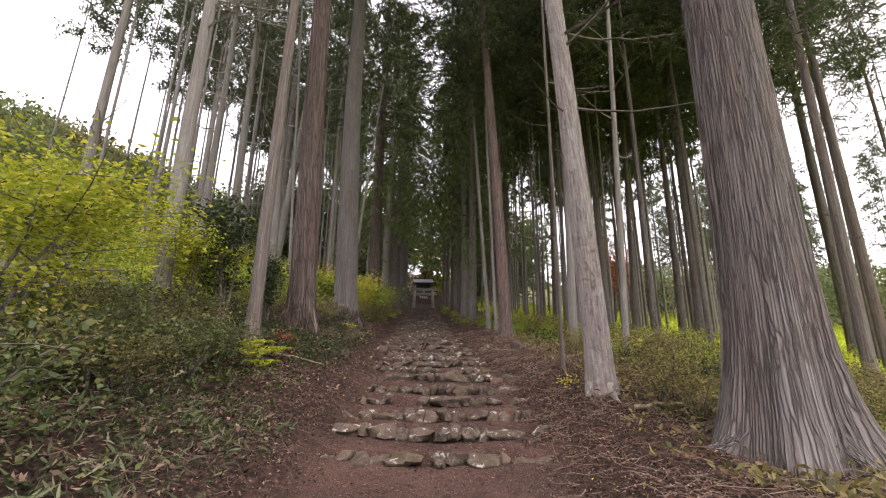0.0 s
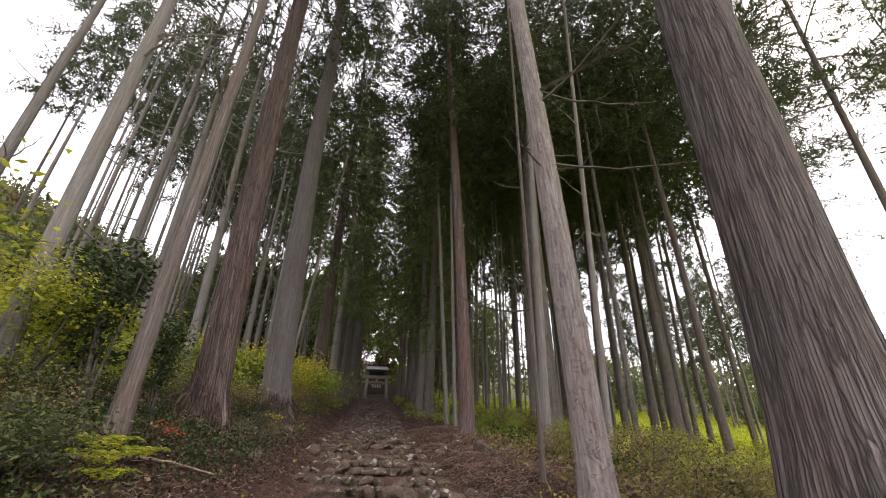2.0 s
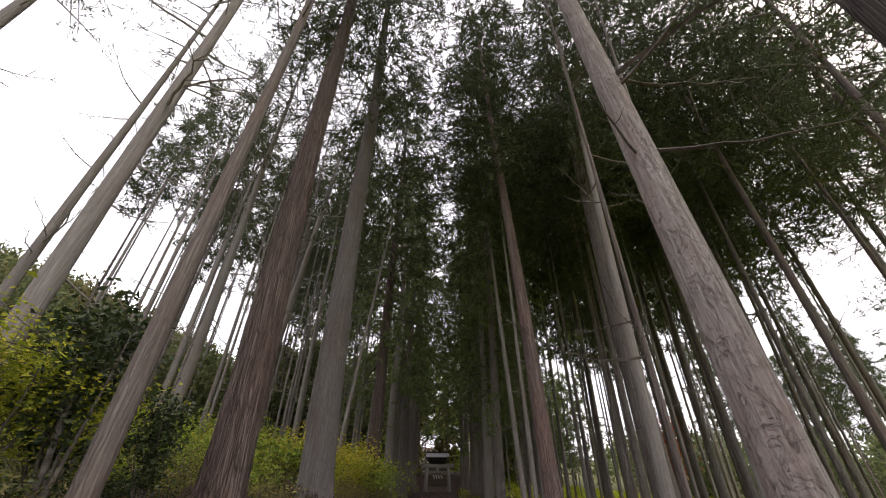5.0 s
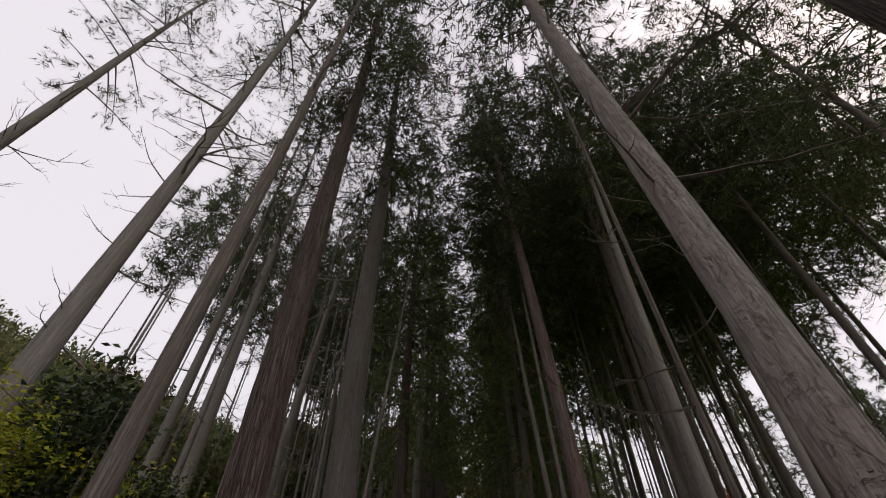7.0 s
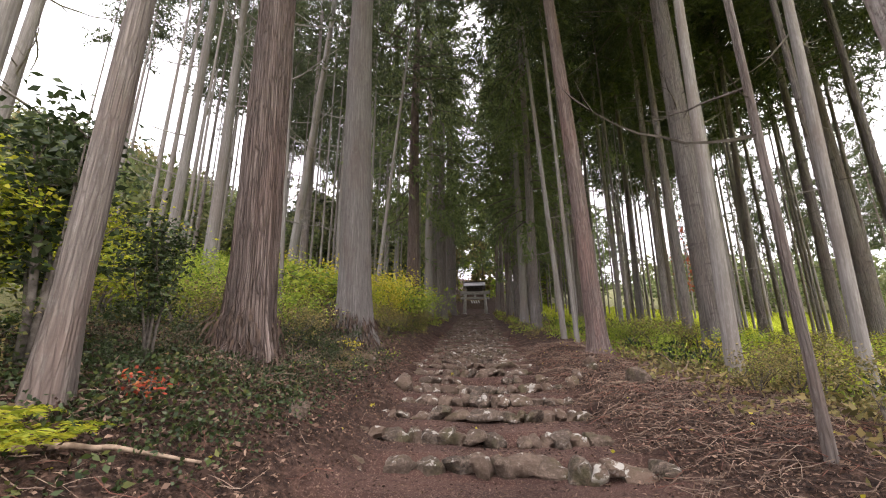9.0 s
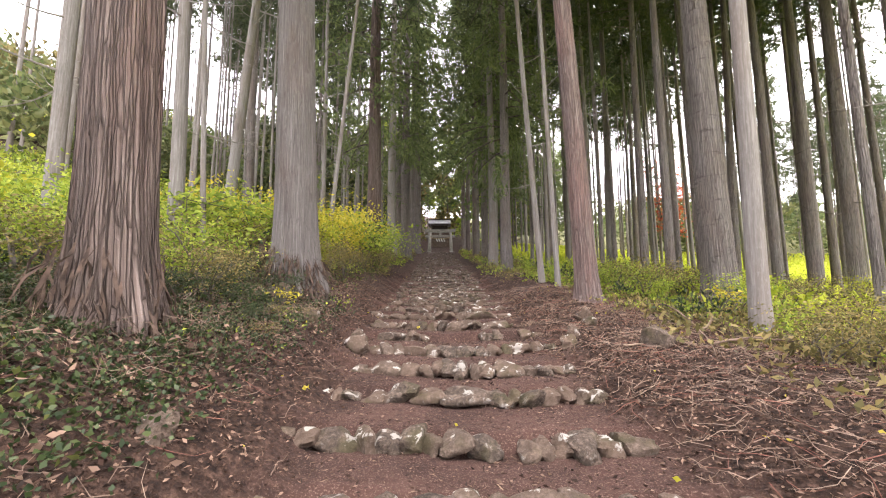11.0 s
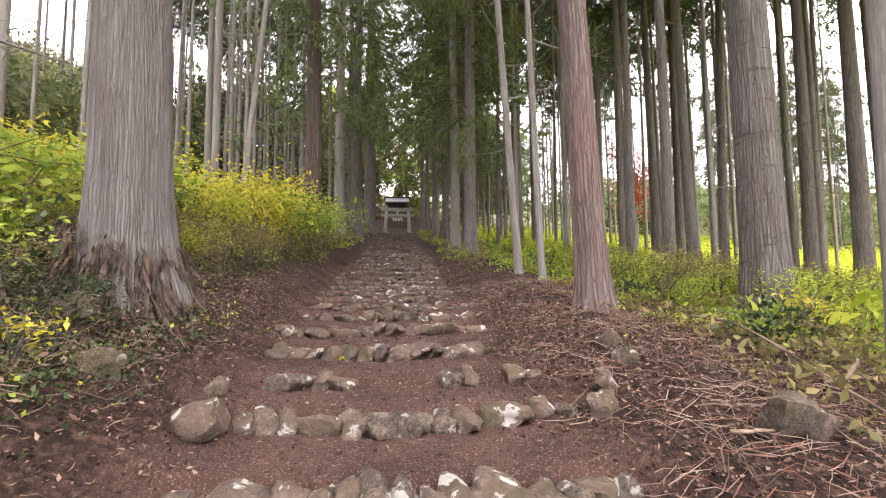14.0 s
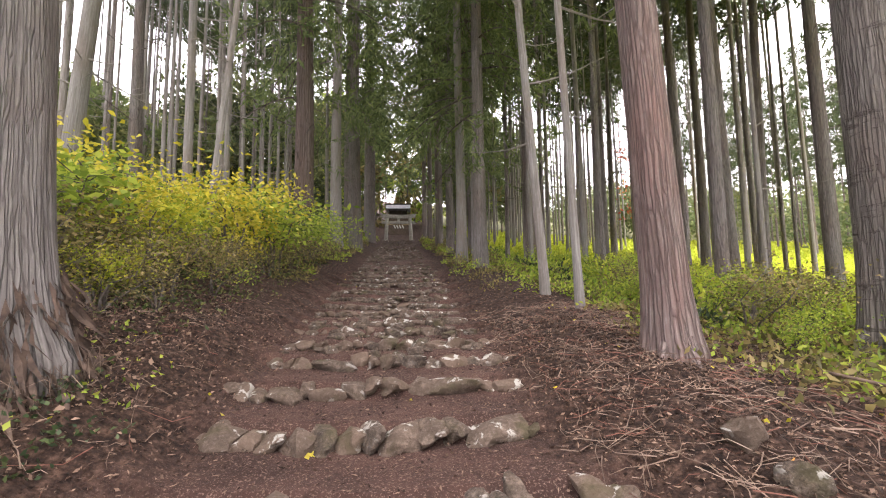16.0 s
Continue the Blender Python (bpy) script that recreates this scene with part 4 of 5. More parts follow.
bushes(14, GOLDBUSH, -8.5, -3.0, 13.8, 26, (0.5, 1.1), "yellow-green shrub on the bank above the path", "shrubs on the bank", "yellow_shrub")
bushes(40, GREENBUSH, -9, -3.0, 11, 28, (0.5, 1.3), "bright green leafy shrub on the bank", "green shrubs on the bank", "green_shrub")
bushes(42, OLIVEBUSH, -7, -2.9, 3, 18, (0.5, 1.1), "fading olive-brown shrub on the bank", "olive shrubs on the bank", "olive_shrub")
bushes(26, MIDBUSH, -6.0, -2.5, 2.4, 7.6, (0.55, 1.0), "leafy mid-green shrub with thin stems on the bank", "leafy shrubs on the bank", "green_shrub")
bushes(30, DARKBUSH, -6.5, -2.9, 2, 13, (0.35, 0.7), "low dark ivy clump among dead leaves", "ivy clumps", "ivy_clump")
bushes(56, GREENBUSH, 3.4, 9, 9, 26, (0.4, 0.9), "low green shrub under the cedars", "green shrubs below the path", "green_shrub")
bushes(50, OLIVEBUSH, 3.0, 9, 5, 18, (0.6, 1.1), "olive-green shrub under the cedars", "olive shrubs below the path", "olive_shrub")
bushes(30, GOLDBUSH, 7, 18, 14, 36, (0.5, 1.1), "yellow-green shrub by the meadow", "meadow shrubs", "yellow_shrub")


# ---- low plants, litter and twigs that nobody could count ----
def field(n, x0, x1, y0, y1, weight):
    """Random places on the ground, kept by weight(distance from the path's middle, y)."""
    x, y = RNG.uniform(x0, x1, n), RNG.uniform(y0, y1, n)
    d = x - np.interp(y, MID_Y, MID_X)
    keep = RNG.random(n) < weight(d, y)
    x, y = x[keep], y[keep]
    z = land(x, y) + np.array([bumps(a, b) for a, b in zip(x, y)])
    return np.stack([x, y, z], 1)


def stuff(name, me, label, category):
    return tagged(new(name, me), label, category, kind="stuff")


def tufts(p, k, spread, up):
    c = np.repeat(p, k, 0)
    off = RNG.normal(size=c.shape) * spread * np.array([1, 1, 0.0])
    d = RNG.normal(size=c.shape) * np.array([1, 1, 0.45]) + np.array([0, 0, up])
    lift = RNG.random(len(c)) * spread * 0.9
    return c + off + np.stack([0 * lift, 0 * lift, lift], 1), d


def lerp(v, a, b):
    return np.interp(v, a, b)


near = field(95000, -3.9, 3.7, 2.2, 16.5, lambda d, y: np.clip((np.abs(d) - 1.0) / 0.5, 0.1, 1) * np.where(d < 0, 0.75, 1.0))
wide = field(24000, -6, 6, 1.0, 24, lambda d, y: np.clip((np.abs(d) - 1.0) / 0.5, 0.04, 1))
p = np.concatenate([near, wide])
stuff("fallen_leaves", leaf_mesh("fallen_leaves", p + np.array([0, 0, 0.012]), RNG.normal(size=p.shape) * np.array([1, 1, 0.4]) + np.array([0, 0, 0.25]), RNG.uniform(0.014, 0.05, len(p)), RNG.uniform(0.007, 0.024, len(p)), LITTER), "brown fallen leaves lying on the banks", "leaf litter")
p = field(15000, -2.2, 2.2, 1.0, 20, lambda d, y: 0.9)
stuff("fallen_needles", leaf_mesh("fallen_needles", p + np.array([0, 0, 0.008]), RNG.normal(size=p.shape) * np.array([1, 1, 0.08]) + np.array([0, 0, 0.05]), RNG.uniform(0.02, 0.06, len(p)), 0.008, LITTER), "dry needles scattered over the earth path", "leaf litter")
p = field(420, -5, 5, 0.5, 24, lambda d, y: np.clip((np.abs(d) - 0.6) / 1.2, 0.1, 1))
stuff("yellow_fallen_leaves", leaf_mesh("yellow_fallen_leaves", p + np.array([0, 0, 0.02]), RNG.normal(size=p.shape) * np.array([1, 1, 0.3]) + np.array([0, 0, 0.15]), RNG.uniform(0.025, 0.055, len(p)), RNG.uniform(0.02, 0.04, len(p)), LEAF_GOLD), "scattered yellow fallen leaves", "leaf litter")


def twig_mass(name, p, lengths, thick, mat, lift):
    """Thin bent three-sided twigs lying in a tangle."""
    n = len(p)
    a = RNG.uniform(0, 6.283, n)
    d = np.stack([np.cos(a), np.sin(a), RNG.normal(size=n) * 0.2], 1)
    bend = np.stack([-np.sin(a), np.cos(a), RNG.uniform(-0.3, 0.9, n)], 1) * (RNG.normal(size=n) * 0.45)[:, None]
    rings = []
    for u in (-0.5, -0.17, 0.17, 0.5):
        c = p + (d * u + bend * (0.25 - u * u)) * lengths[:, None]
        c[:, 2] = np.maximum(c[:, 2], land(c[:, 0], c[:, 1]) + 0.004) + lift * RNG.random(n)
        w = (thick * np.sqrt(lengths) * (1 - 0.7 * (u + 0.5)))[:, None]
        rings.append([c + w * np.array([0, 0, 1.0]), c + w * np.stack([-np.sin(a), np.cos(a), -0.5 + 0 * a], 1), c + w * np.stack([np.sin(a), -np.cos(a), -0.5 + 0 * a], 1)])
    faces = []
    for k in range(3):
        for e in range(3):
            f = (e + 1) % 3
            faces.append(np.stack([rings[k][e], rings[k][f], rings[k + 1][f], rings[k + 1][e]], 1))
    return quads(name, np.concatenate(faces), mat)


def on_banks(d, y):
    return np.where(d > 0, np.clip((d - 1.1) / 0.5, 0, 1), 0.3 * np.clip((-d - 1.25) / 0.5, 0, 1))


DRY = plain("dry_stalk", (0.09, 0.062, 0.045), (0.34, 0.26, 0.195), 2.2)
RED_TWIG = plain("red_cedar_twig", (0.08, 0.032, 0.023), (0.21, 0.1, 0.07), 6)
p = field(9500, -4.2, 4.6, 1.8, 17, on_banks)
stuff("fallen_twigs", twig_mass("fallen_twigs", p, RNG.uniform(0.06, 0.36, len(p)), 0.007, TWIG, 0.05), "tangled dead twigs lying on the banks", "twigs")
p = field(2600, -4.2, 4.6, 1.8, 17, on_banks)
stuff("dry_stalks", twig_mass("dry_stalks", p, RNG.uniform(0.08, 0.45, len(p)), 0.0045, DRY, 0.07), "pale dry stalks lying on the banks", "twigs")
p = field(3000, -3.6, 4.4, 3, 17, on_banks)
vines = field(1100, -4.6, -1.6, 8.6, 15.0, lambda d, y: np.clip((-d - 1.5) / 0.5, 0, 1))
stuff("bank_vines", twig_mass("bank_vines", vines + np.array([0, 0, 0.06]), RNG.uniform(0.15, 0.45, len(vines)), 0.0036, TWIG, 0.2), "tangled dry brown vines hanging over the bank", "vines")
stuff("red_cedar_twigs", twig_mass("red_cedar_twigs", p, RNG.uniform(0.1, 0.45, len(p)), 0.006, RED_TWIG, 0.05), "reddish dry cedar sprigs lying on the banks", "twigs")

p = field(6500, -8, -1.8, 1.0, 24, lambda d, y: np.clip((-d - 1.8) / 1.2, 0, 1) * np.interp(y, (7.5, 9.5, 13.5, 15), (1.0, 0.3, 0.3, 1.0)))
c, d = tufts(p, 9, 0.09, 0.5)
stuff("bank_plants", leaf_mesh("bank_plants", c, d, RNG.uniform(0.03, 0.085, len(c)), RNG.uniform(0.018, 0.045, len(c)), LEAF_MID), "low olive and green plants covering the bank", "undergrowth")
p = field(3000, -6, -1.7, 1.0, 16, lambda d, y: np.clip((-d - 1.9) / 1.0, 0, 1) * np.clip((13.2 - y) / 2, 0.04, 1))
c, d = tufts(p, 8, 0.08, 0.5)
stuff("ivy", leaf_mesh("ivy", c, d, RNG.uniform(0.028, 0.06, len(c)), RNG.uniform(0.018, 0.036, len(c)), LEAF_DARK), "dark green ivy creeping over the bank", "undergrowth")
p = field(2600, -4.6, -1.8, 7.2, 13.4, lambda d, y: np.clip((-d - 1.6) / 0.5, 0, 1))
c, d = tufts(p, 8, 0.09, 0.55)
stuff("bank_ivy", leaf_mesh("bank_ivy", c, d, RNG.uniform(0.025, 0.055, len(c)), RNG.uniform(0.018, 0.036, len(c)), LEAF_DARK), "dark ivy and small plants between two cedars", "undergrowth")
p = field(2000, -5.5, -1.5, 2.2, 15.0, lambda d, y: np.clip((-d - 1.5) / 0.5, 0, 1))
c, d = tufts(p, 6, 0.1, 0.35)
stuff("withered_leaves", leaf_mesh("withered_leaves", c, d, RNG.uniform(0.03, 0.075, len(c)), RNG.uniform(0.015, 0.04, len(c)), LITTER), "withered brown leaves caught on stems over the bank", "leaf litter")
p = field(150, -4.2, -1.9, 9.6, 14.5, lambda d, y: np.clip((-d - 1.6) / 0.5, 0, 1))
c, d = tufts(p, 6, 0.08, 0.55)
stuff("bank_herbs", leaf_mesh("bank_herbs", c, d, RNG.uniform(0.03, 0.06, len(c)), RNG.uniform(0.02, 0.035, len(c)), LEAF_GREEN), "small green herbs between two cedars", "undergrowth")
p = field(6500, 2.2, 11, 5, 26, lambda d, y: np.clip((d - np.interp(y, (10, 15), (3.6, 2.7))) / 1.6, 0, 1))
c, d = tufts(p, 10, 0.14, 0.7)
stuff("fern_cover", leaf_mesh("fern_cover", c, d, lerp(c[:, 1], (12, 20), (0.045, 0.11)) * RNG.uniform(0.6, 1.4, len(c)), lerp(c[:, 1], (12, 20), (0.024, 0.06)) * RNG.uniform(0.7, 1.3, len(c)), LEAF_GREEN), "green ferns and herbs under the cedars", "undergrowth")
p = field(3600, 2.2, 9, 3, 26, lambda d, y: np.clip((d - 2.2) / 1.5, 0, 1))
c, d = tufts(p, 9, 0.13, 0.6)
stuff("olive_cover", leaf_mesh("olive_cover", c, d, RNG.uniform(0.05, 0.14, len(c)), RNG.uniform(0.03, 0.06, len(c)), LEAF_OLIVE), "fading olive herbs under the cedars", "undergrowth")
p = field(11000, 4, 56, 10, 72, lambda d, y: np.clip((d - 4.6) / 3.5, 0, 1))
c, d = tufts(p, 6, 0.3, 1.1)
stuff("meadow_plants", leaf_mesh("meadow_plants", c, d, RNG.uniform(0.2, 0.5, len(c)), RNG.uniform(0.08, 0.18, len(c)), FIELD), "bright yellow-green meadow plants beyond the trees", "meadow")
p = field(2600, -26, -4, 12, 50, lambda d, y: np.clip((-d - 3.5) / 2, 0, 1))
c, d = tufts(p, 8, 0.22, 0.7)
stuff("slope_plants", leaf_mesh("slope_plants", c, d, RNG.uniform(0.12, 0.3, len(c)), RNG.uniform(0.06, 0.13, len(c)), LEAF_GREEN), "green plants covering the slope under the trees", "undergrowth")


def mounds(n, x0, x1, y0, y1, weight, per, size, leaf, mat, name, label):
    """Massed shrubs, each a ragged dome of leaves on the slope."""
    c = field(n, x0, x1, y0, y1, weight)
    r = RNG.uniform(*size, len(c))
    v = unit(RNG.normal(size=(len(c) * per, 3)))
    v[:, 2] = np.abs(v[:, 2])
    cc, rr = np.repeat(c, per, 0), np.repeat(r, per)
    lump = RNG.uniform(0.35, 1.05, len(rr)) * (0.8 + 0.3 * np.sin(v[:, 0] * 5 + cc[:, 0] * 9) * np.cos(v[:, 1] * 4 + cc[:, 1] * 7))
    p = cc + v * (rr * lump)[:, None] * np.array([1, 1, 1.25])
    d = v + RNG.normal(size=v.shape) * 0.7 + np.array([0, 0, 0.2])
    far = np.interp(p[:, 1], (10, 18, 40), (1.0, 1.35, 2.6))
    stuff(name, leaf_mesh(name, p, d, RNG.uniform(0.6, 1.4, len(p)) * leaf * far, RNG.uniform(0.6, 1.4, len(p)) * leaf * 0.5 * far, mat), label, "undergrowth")


def upper(d, y):
    return np.clip((-d - 2.6) / 1.5, 0, 1) * np.clip(1.3 - y / 60, 0.3, 1)


def lower(d, y):
    return np.clip((d - np.interp(y, (10, 15), (3.6, 2.5))) / 1.2, 0, 1)


mounds(40, -16, -2.9, 13.5, 40, upper, 150, (0.3, 0.95), 0.075, LEAF_YELLOW, "yellow_brush", "golden yellow-green brush massed on the slope")
mounds(170, -16, -2.9, 11, 40, upper, 150, (0.3, 1.0), 0.075, LEAF_GREEN, "green_brush", "green leafy brush massed on the slope")
mounds(45, -14, -2.9, 9, 34, upper, 130, (0.25, 0.75), 0.06, LEAF_OLIVE, "olive_brush", "fading olive brush massed on the slope")
mounds(26, -9, -2.9, 11, 28, upper, 150, (0.4, 0.8), 0.08, LEAF_DARK, "dark_brush", "dark evergreen brush on the slope")
mounds(150, 2.6, 12, 9, 30, lower, 120, (0.2, 0.55), 0.075, LEAF_GREEN, "low_green_brush", "low green leafy brush under the cedars")


def verge(d, y):
    return np.where((np.abs(d) > 1.7) & (np.abs(d) < 4.2), 1.0, 0.0)


mounds(420, -6, 4, 18, 46, verge, 60, (0.12, 0.4), 0.045, LEAF_OLIVE, "olive_verge", "fading olive grass and herbs along the upper path")
mounds(260, -6, 4, 17, 46, verge, 60, (0.12, 0.45), 0.045, LEAF_GREEN, "green_verge", "green herbs along the upper path")
mounds(60, 2.6, 10, 8, 26, lower, 120, (0.2, 0.45), 0.07, LEAF_DARK, "low_dark_brush", "low dark green brush under the cedars")
mounds(120, 4.6, 20, 11, 44, lower, 120, (0.3, 0.7), 0.08, FIELD, "low_yellow_brush", "bright yellow-green brush at the meadow edge")
p = field(260, -3.2, -1.5, 2.4, 5.2, lambda d, y: np.clip((-d - 1.5) / 0.4, 0, 1))
c, d = tufts(p, 7, 0.05, 0.35)
stuff("dwarf_bamboo", leaf_mesh("dwarf_bamboo", c, d, RNG.uniform(0.08, 0.18, len(c)), RNG.uniform(0.014, 0.024, len(c)), SASA), "pale-edged dwarf bamboo leaves on the bank", "undergrowth")


def fern(x, y, size, label):
    ob = new("fern")
    ob.location = (x, y, h(x, y) + 0.02)
    r = np.random.default_rng(int(abs(x * 100)))
    for k in range(8):
        az = 6.28 * k / 8 + r.uniform(-0.3, 0.3)
        P, D, L = [], [], []
        for s in np.linspace(0.12, 1, 16):
            c = np.array([math.cos(az) * s * size, math.sin(az) * s * size, size * (1.25 * s - 0.95 * s * s)])
            for e in (-1, 1):
                P.append(c)
                D.append(np.array([-math.sin(az) * e + 0.35 * math.cos(az), math.cos(az) * e + 0.35 * math.sin(az), -0.12]))
                L.append(size * 0.34 * math.sin(math.pi * (0.15 + 0.82 * s)))
        put("frond", leaf_mesh("frond", P, D, np.array(L), size * 0.045, LEAF_YELLOW), ob)
    return tagged(ob, label, "fern", "ferns")


fern(-2.8, 6.5, 0.4, "yellowing fern at the edge of the bank")
fern(-2.7, 6.95, 0.35, "yellowing fern at the edge of the bank")
fern(-3.0, 6.8, 0.4, "yellowing fern at the edge of the bank")
fern(-2.6, 6.3, 0.3, "yellowing fern at the edge of the bank")

# ---- distant woods ----
def woods(name, count, place, radius, blade, mats, label):
    for mi, mat in enumerate(mats):
        P, D = [], []
        for _ in range(count // len(mats)):
            x, y, z, s = place()
            m = 150
            v = unit(RNG.normal(size=(m, 3)))
            v[:, 2] = np.abs(v[:, 2]) * 1.3 - 0.3
            lump = 0.75 + 0.25 * np.sin(v[:, 0] * 4 + x) * np.cos(v[:, 1] * 5 + y)
            P.append(np.array([x, y, z]) + v * radius * s * lump[:, None] * RNG.uniform(0.6, 1.05, (m, 1)))
            D.append(v + RNG.normal(size=(m, 3)) * 0.6)
        P, D = np.concatenate(P), np.concatenate(D)
        stuff(name, leaf_mesh(name, P, D, RNG.uniform(0.6, 1.3, len(P)) * blade, RNG.uniform(0.6, 1.3, len(P)) * blade * 0.6, mat), label, "woods")


def left_hill():
    x, y = rg.uniform(-70, -30), rg.uniform(26, 85)
    return x, y, h(x, y) + rg.uniform(0, 5.5), rg.uniform(0.8, 1.3)


def right_hill():
    a, far = rg.uniform(0.3, 1.25), rg.uniform(75, 160)
    x, y = far * math.sin(a), far * math.cos(a)
    return x, y, h(x, y) + rg.uniform(-2, 7), rg.uniform(0.7, 1.3)


def hill_cedars():
    x, y = rg.uniform(-38, -19), rg.uniform(24, 62)
    return x, y, h(x, y) + rg.uniform(0, 4), rg.uniform(0.7, 1.2)


def slope_woods():
    y = rg.uniform(50, 92)
    x = rg.uniform(-0.48 * y, -9)
    return x, y, h(x, y) + rg.uniform(0, 11), rg.uniform(0.8, 1.3)


def head_hill():
    y = rg.uniform(62, 95)
    x = rg.uniform(-16, 10)
    return x, y, h(x, y) + rg.uniform(0, 18), rg.uniform(0.6, 1.0)


woods("hillside_woods", 360, left_hill, 3.0, 0.5, (LEAF_HILL_HAZY, LEAF_HILL_HAZY, NEEDLE_LIT, LEAF_OLIVE), "mixed green and olive woods on the hillside")
woods("hill_brush", 150, hill_cedars, 2.6, 0.45, (LEAF_HILL_HAZY, LEAF_HILL_HAZY, NEEDLE_LIT), "green brush and young trees filling the slope")
woods("slope_woods", 230, slope_woods, 2.8, 0.6, (LEAF_HILL_HAZY, NEEDLE), "mixed woods climbing the slope behind the cedars")
woods("far_woods", 420, right_hill, 4.2, 0.75, (LEAF_HILL_HAZY, NEEDLE_LIT), "far wooded hills beyond the meadow")
woods("upper_woods", 130, head_hill, 3.0, 0.7, (LEAF_GREEN, LEAF_OLIVE), "light green woods behind the shrine")

# ---- sticks, loose rocks and single leaves on the banks ----
def stick(name, pts, w, mat, label):
    knots = np.array(pts, float)
    u = np.linspace(0, len(knots) - 1, 5 * len(knots))
    ease = np.stack([np.interp(u, np.arange(len(knots)), knots[:, k]) for k in range(3)], 1)
    for _ in range(3):
        ease[1:-1] = (ease[:-2] + 2 * ease[1:-1] + ease[2:]) / 4
    ease += RNG.normal(size=ease.shape) * w * 0.2
    pts = [(x, y, h(x, y) + z) for x, y, z in ease]
    return tagged(new(name, mesh(name, *tube(pts, [w * (1 - 0.6 * i / (len(pts) - 1)) for i in range(len(pts))], 8), mat, True)), label, "branch")


stick("fallen_branch", ((2.92, 13.7, 0.1), (2.9, 12.9, 0.22), (2.8, 12.04, 0.1), (2.45, 11.1, 0.06), (2.15, 10.46, 0.02)), 0.014, TWIG, "long curved fallen branch arching over the bank")
stick("fallen_branch", ((2.4, 11.0, 0.05), (2.9, 11.15, 0.12), (3.5, 11.1, 0.1)), 0.016, TWIG, "pale broken branch on the litter")
stick("broken_stick", ((2.72, 11.85, 0.02), (2.83, 11.76, 0.12), (2.86, 11.72, 0.24)), 0.02, CUT_WOOD, "short barkless stick stuck in the litter")
stick("broken_stick", ((1.6, 11.3, 0.03), (1.85, 11.2, 0.05)), 0.014, CUT_WOOD, "short pale stick on the litter")
stick("fallen_branch", ((2.6, 6.0, 0.03), (3.3, 6.2, 0.08), (4.2, 5.9, 0.05)), 0.03, CUT_WOOD, "long pale fallen branch across the bank")
stick("fallen_branch", ((-3.0, 6.6, 0.04), (-2.5, 7.1, 0.08), (-2.0, 7.4, 0.05)), 0.025, CUT_WOOD, "pale dead branch lying on the bank")


def rock_mesh(seed, sub=3):
    """A rough block with rounded, chipped edges, one unit across."""
    r = random.Random(seed)
    bm = bmesh.new()
    bmesh.ops.create_cube(bm, size=1)
    bmesh.ops.subdivide_edges(bm, edges=bm.edges[:], cuts=sub, use_grid_fill=True)
    off = Vector((r.uniform(0, 90), r.uniform(0, 90), r.uniform(0, 90)))
    cuts = [(Vector((r.uniform(-1, 1), r.uniform(-1, 1), r.uniform(-0.6, 1))).normalized(), r.uniform(0.36, 0.5)) for _ in range(8)]
    for v in bm.verts:
        p = v.co.copy()
        ball = p.normalized() * 0.6
        p = p.lerp(ball, 0.38)
        for n, d in cuts:
            k = p.dot(n) - d
            if k > 0:
                p -= n * k
        p += p.normalized() * (0.2 * noise.noise(p * 1.9 + off) + 0.09 * noise.noise(p * 5 + off))
        v.co = p
    me = bpy.data.meshes.new("stone")
    bm.to_mesh(me)
    bm.free()
    me.materials.append(STONE)
    me.polygons.foreach_set("use_smooth", [True] * len(me.polygons))
    me.set_sharp_from_angle(angle=radians(38))
    return me


ROCKS = [rock_mesh(s) for s in range(60, 76)]
PEBBLES = [rock_mesh(s, 1) for s in range(80, 88)]
for x, y, s, tilt, label in (
    (-2.3, 11.9, 0.26, 0.3, "pale angular rock lying on the littered bank"), (-1.62, 11.9, 0.36, 0.9, "upright pointed grey rock at the end of a step"), (-3.0, 12.6, 0.3, 0.2, "grey rock half sunk at a cedar foot"),
    (1.6, 12.5, 0.2, 0.1, "grey rock half buried in litter"), (1.62, 12.9, 0.26, 0.3, "grey rock half buried in litter"), (-1.75, 12.4, 0.16, 0.2, "small grey rock on the bank"), (1.95, 11.25, 0.32, 0.1, "brown rock half buried in twigs"),
    (1.25, 12.2, 0.2, 0.5, "stone with pale lichen beside the step"), (1.15, 11.95, 0.2, 0.2, "stone with pale lichen beside the step"), (-1.9, 8.6, 0.2, 0.2, "small grey rock on the bank")):
    ob = new("rock", rb.choice(ROCKS))
    ob.matrix_world = Matrix.Translation((x, y, h(x, y) + s * 0.22)) @ pose(0, 0, 0, 0, 0, rb.uniform(0, 360)) @ Matrix.Rotation(tilt, 4, "X") @ Matrix.Diagonal((s, s * 0.8, s * 0.85, 1))
    tagged(ob, label, "rock")


def maple_leaf(x, y, size, mat, label):
    bm = bmesh.new()
    mid = bm.verts.new((0, 0, 0.012))
    ring = []
    for i in range(14):
        a = 2 * math.pi * i / 14
        r = size * (1.0 if i % 2 == 0 else 0.5) * (0.75 + 0.25 * math.cos(a))
        ring.append(bm.verts.new((r * math.cos(a), r * math.sin(a), 0.02 * math.sin(3 * a))))
    for i in range(14):
        bm.faces.new((mid, ring[i], ring[(i + 1) % 14]))
    ob = part("fallen_leaf", bm, mat, None)
    ob.matrix_world = Matrix.Translation((x, y, h(x, y) + 0.06)) @ pose(0, 0, 0, 35, 10, 200)
    return tagged(ob, label, "leaf")


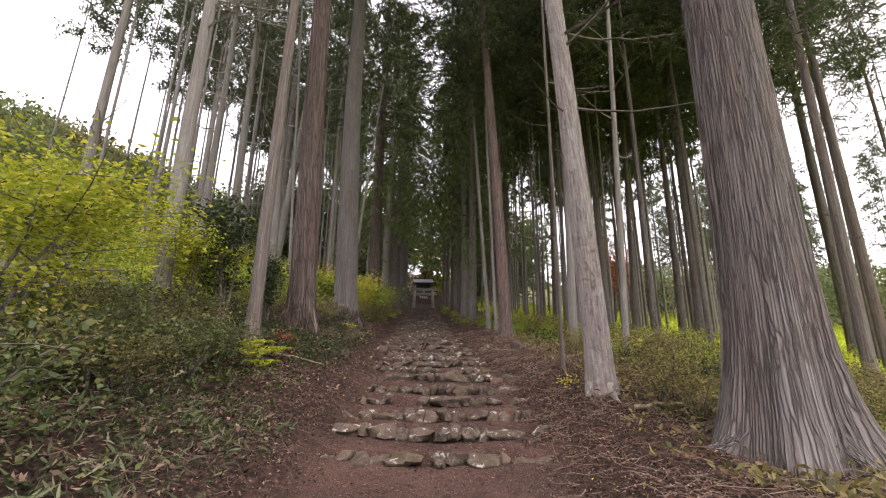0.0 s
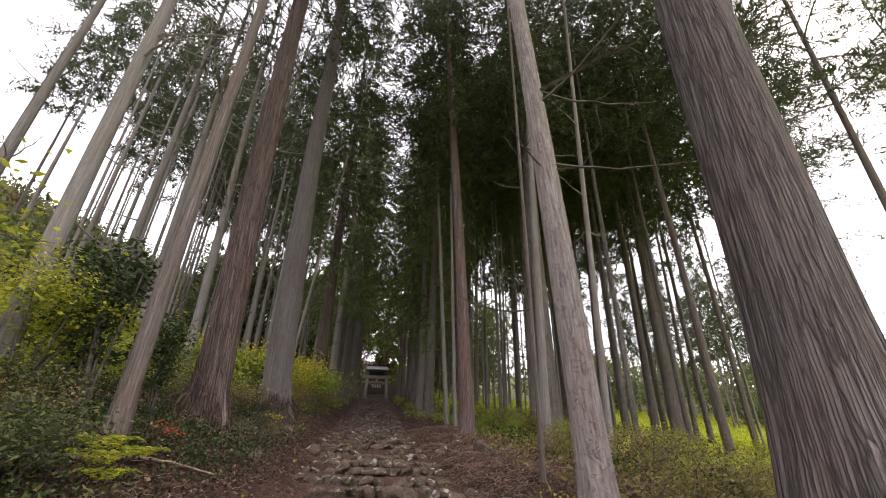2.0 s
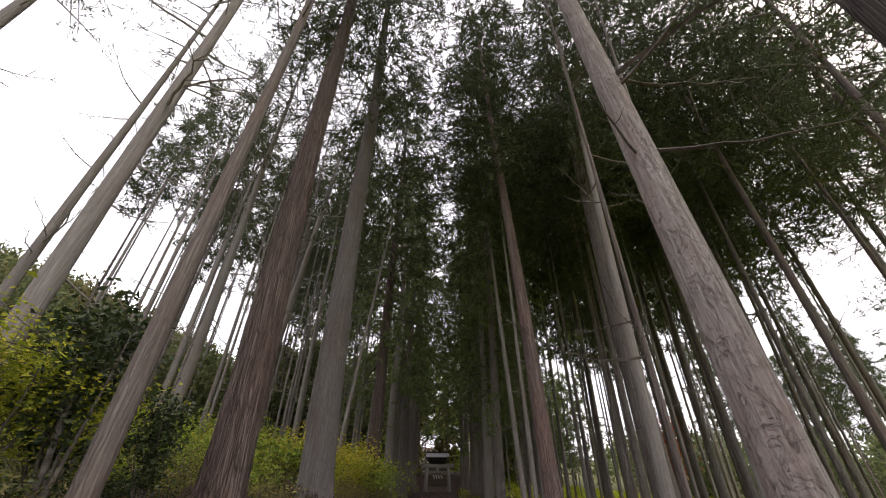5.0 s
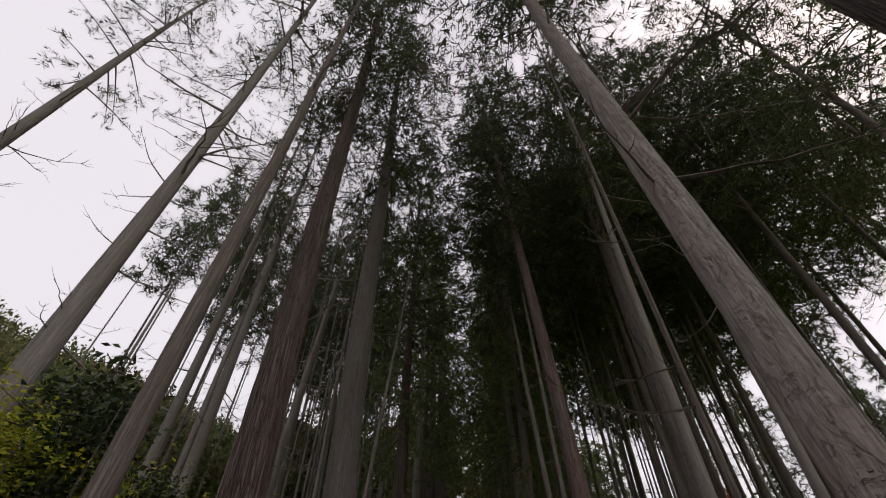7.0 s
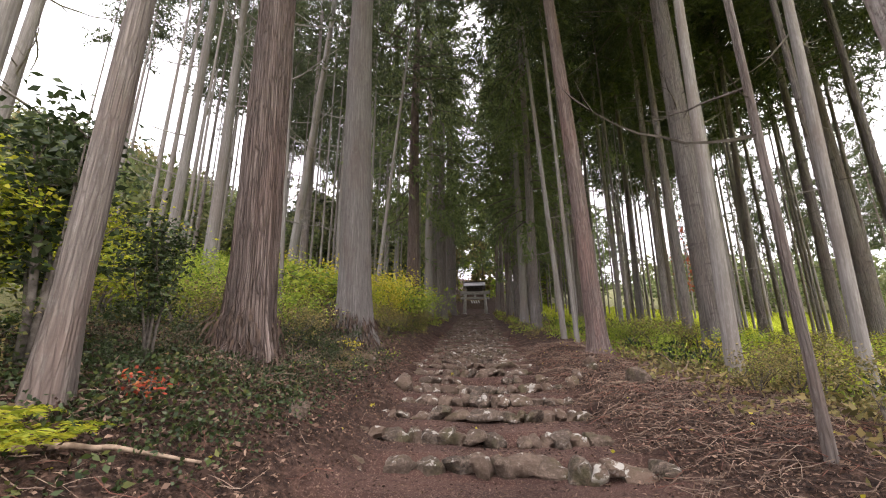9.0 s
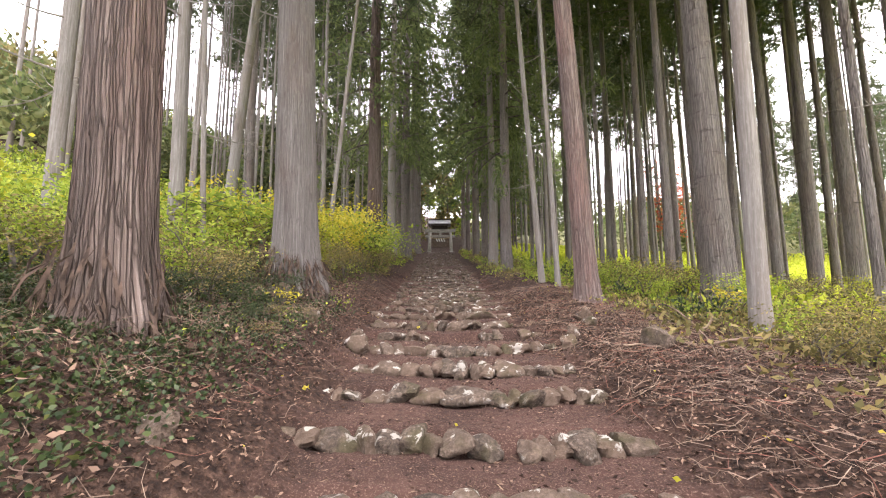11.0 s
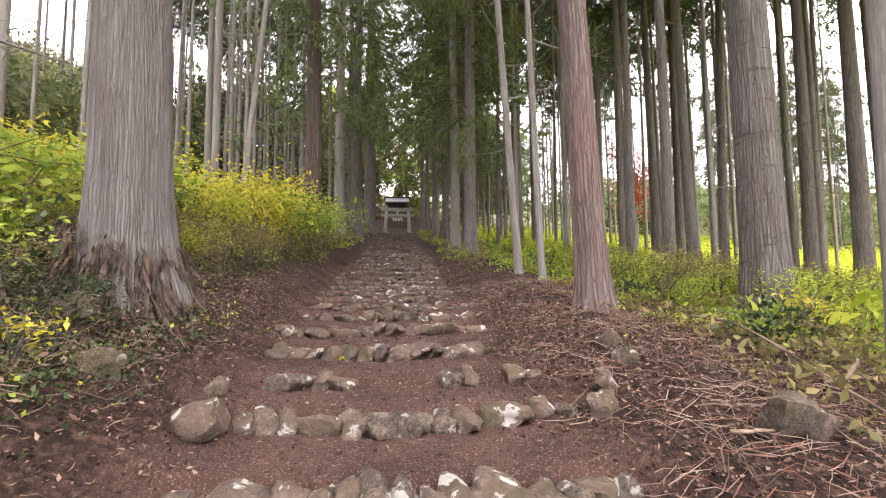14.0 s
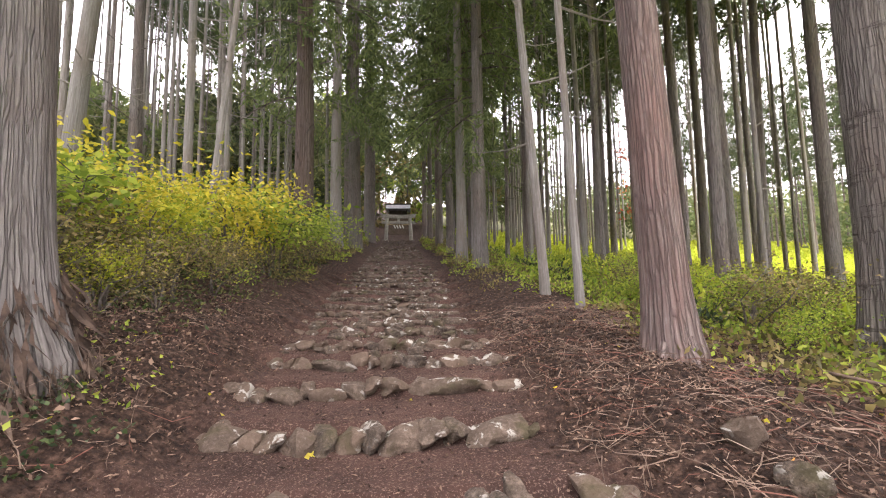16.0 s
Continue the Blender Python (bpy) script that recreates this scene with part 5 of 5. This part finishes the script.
ORANGE = leafy("orange_leaf", (0.6, 0.25, 0.06), (0.65, 0.3, 0.08), (0.7, 0.35, 0.1), 0.2)
maple_leaf(1.62, 12.6, 0.085, ORANGE, "single orange maple leaf lying on brown litter")
maple_leaf(-0.95, 13.35, 0.045, LEAF_GOLD, "single yellow leaf lying on a stone")
maple_leaf(-1.6, 10.0, 0.045, LEAF_GOLD, "single yellow leaf lying on earth")

# ---- the stone steps ----
steps = tagged(new("stone_steps"), "rough steps of mossy lichen-spotted field stones in red earth", "steps", kind="structure")
rs = random.Random(3)
HALF = {5.08: (1.62, 1.78), 5.9: (1.52, 1.42), 6.5: (1.44, 1.47), 7.15: (1.22, 1.53), 7.75: (1.2, 1.25), 8.62: (1.45, 1.4), 9.4: (1.48, 1.1), 10.34: (1.6, 1.2), 11.17: (1.22, 1.35), 12.06: (1.13, 1.28), 12.8: (1.2, 1.55), 13.6: (1.3, 1.55), 14.45: (1.45, 1.5), 15.2: (1.25, 1.5), 15.85: (1.45, 1.55)}
for y in STEPS[:26]:
    mid = float(np.interp(y, MID_Y, MID_X))
    l, r2 = HALF.get(y, (1.25 + rs.uniform(-0.1, 0.2), 1.2 + rs.uniform(-0.1, 0.15)))
    x = mid - l
    while x < mid + r2:
        w = rs.choice((0.11, 0.14, 0.17, 0.2, 0.26, 0.42 if rs.random() < 0.4 else 0.18)) * (1.3 if y < 6 or 8.5 < y < 9 else 1.0)
        w = min(w, mid + r2 - x + 0.1)
        if rs.random() < 0.05 or (y == 12.8 and abs(x - mid) < 0.4):
            x += w
            continue
        small = float(np.interp(y, (13, 16, 20), (1.0, 0.85, 0.62)))
        ht = rs.uniform(0.13, 0.22) * small
        dp = rs.uniform(0.24, 0.34) * small
        ob = put("stone", rs.choice(ROCKS), steps)
        yy = y + 0.08 + rs.uniform(-0.05, 0.05) + 0.05 * math.sin(x * 2 + y)
        top = float(np.interp(y, STEPS, STEP_Z)) + 0.085 * small + rs.uniform(-0.035, 0.03) * small
        ob.matrix_world = Matrix.Translation((x + w / 2, yy, top - ht * 0.46)) @ pose(0, 0, 0, rs.uniform(-10, 10), rs.uniform(-7, 7), rs.choice((0, 180)) + rs.uniform(-16, 16)) @ Matrix.Diagonal((w * 1.16, dp, ht, 1))
        x += w


def cobbles():
    """The worn upper path: loose stones joined, past the counted steps."""
    verts, faces = [], []
    for k in range(1500):
        y = rs.choice(STEPS[25:]) + 0.06 + rs.gauss(0, 0.018) if k % 2 else rs.uniform(15.4, 42)
        mid = float(np.interp(y, MID_Y, MID_X))
        x = mid + rs.uniform(-1.15, 1.15)
        me = PEBBLES[rs.randrange(len(PEBBLES))]
        s = rs.uniform(0.12, 0.22) if k % 2 else rs.uniform(0.07, 0.17)
        m = Matrix.Translation((x, y, h(x, y) + s * 0.16)) @ pose(0, 0, 0, rs.uniform(-8, 8), rs.uniform(-8, 8), rs.choice((0, 180)) + rs.uniform(-15, 15)) @ Matrix.Diagonal((s * 1.3, s * 0.8, s * 0.7, 1))
        first = len(verts)
        verts += [m @ v.co for v in me.vertices]
        faces += [tuple(i + first for i in q.vertices) for q in me.polygons]
    me = mesh("loose_stones", verts, faces, STONE)
    ob = put("loose_stones", me, steps, label="loose pale stones on the worn upper path")
    tagged(ob, kind="stuff")


cobbles()
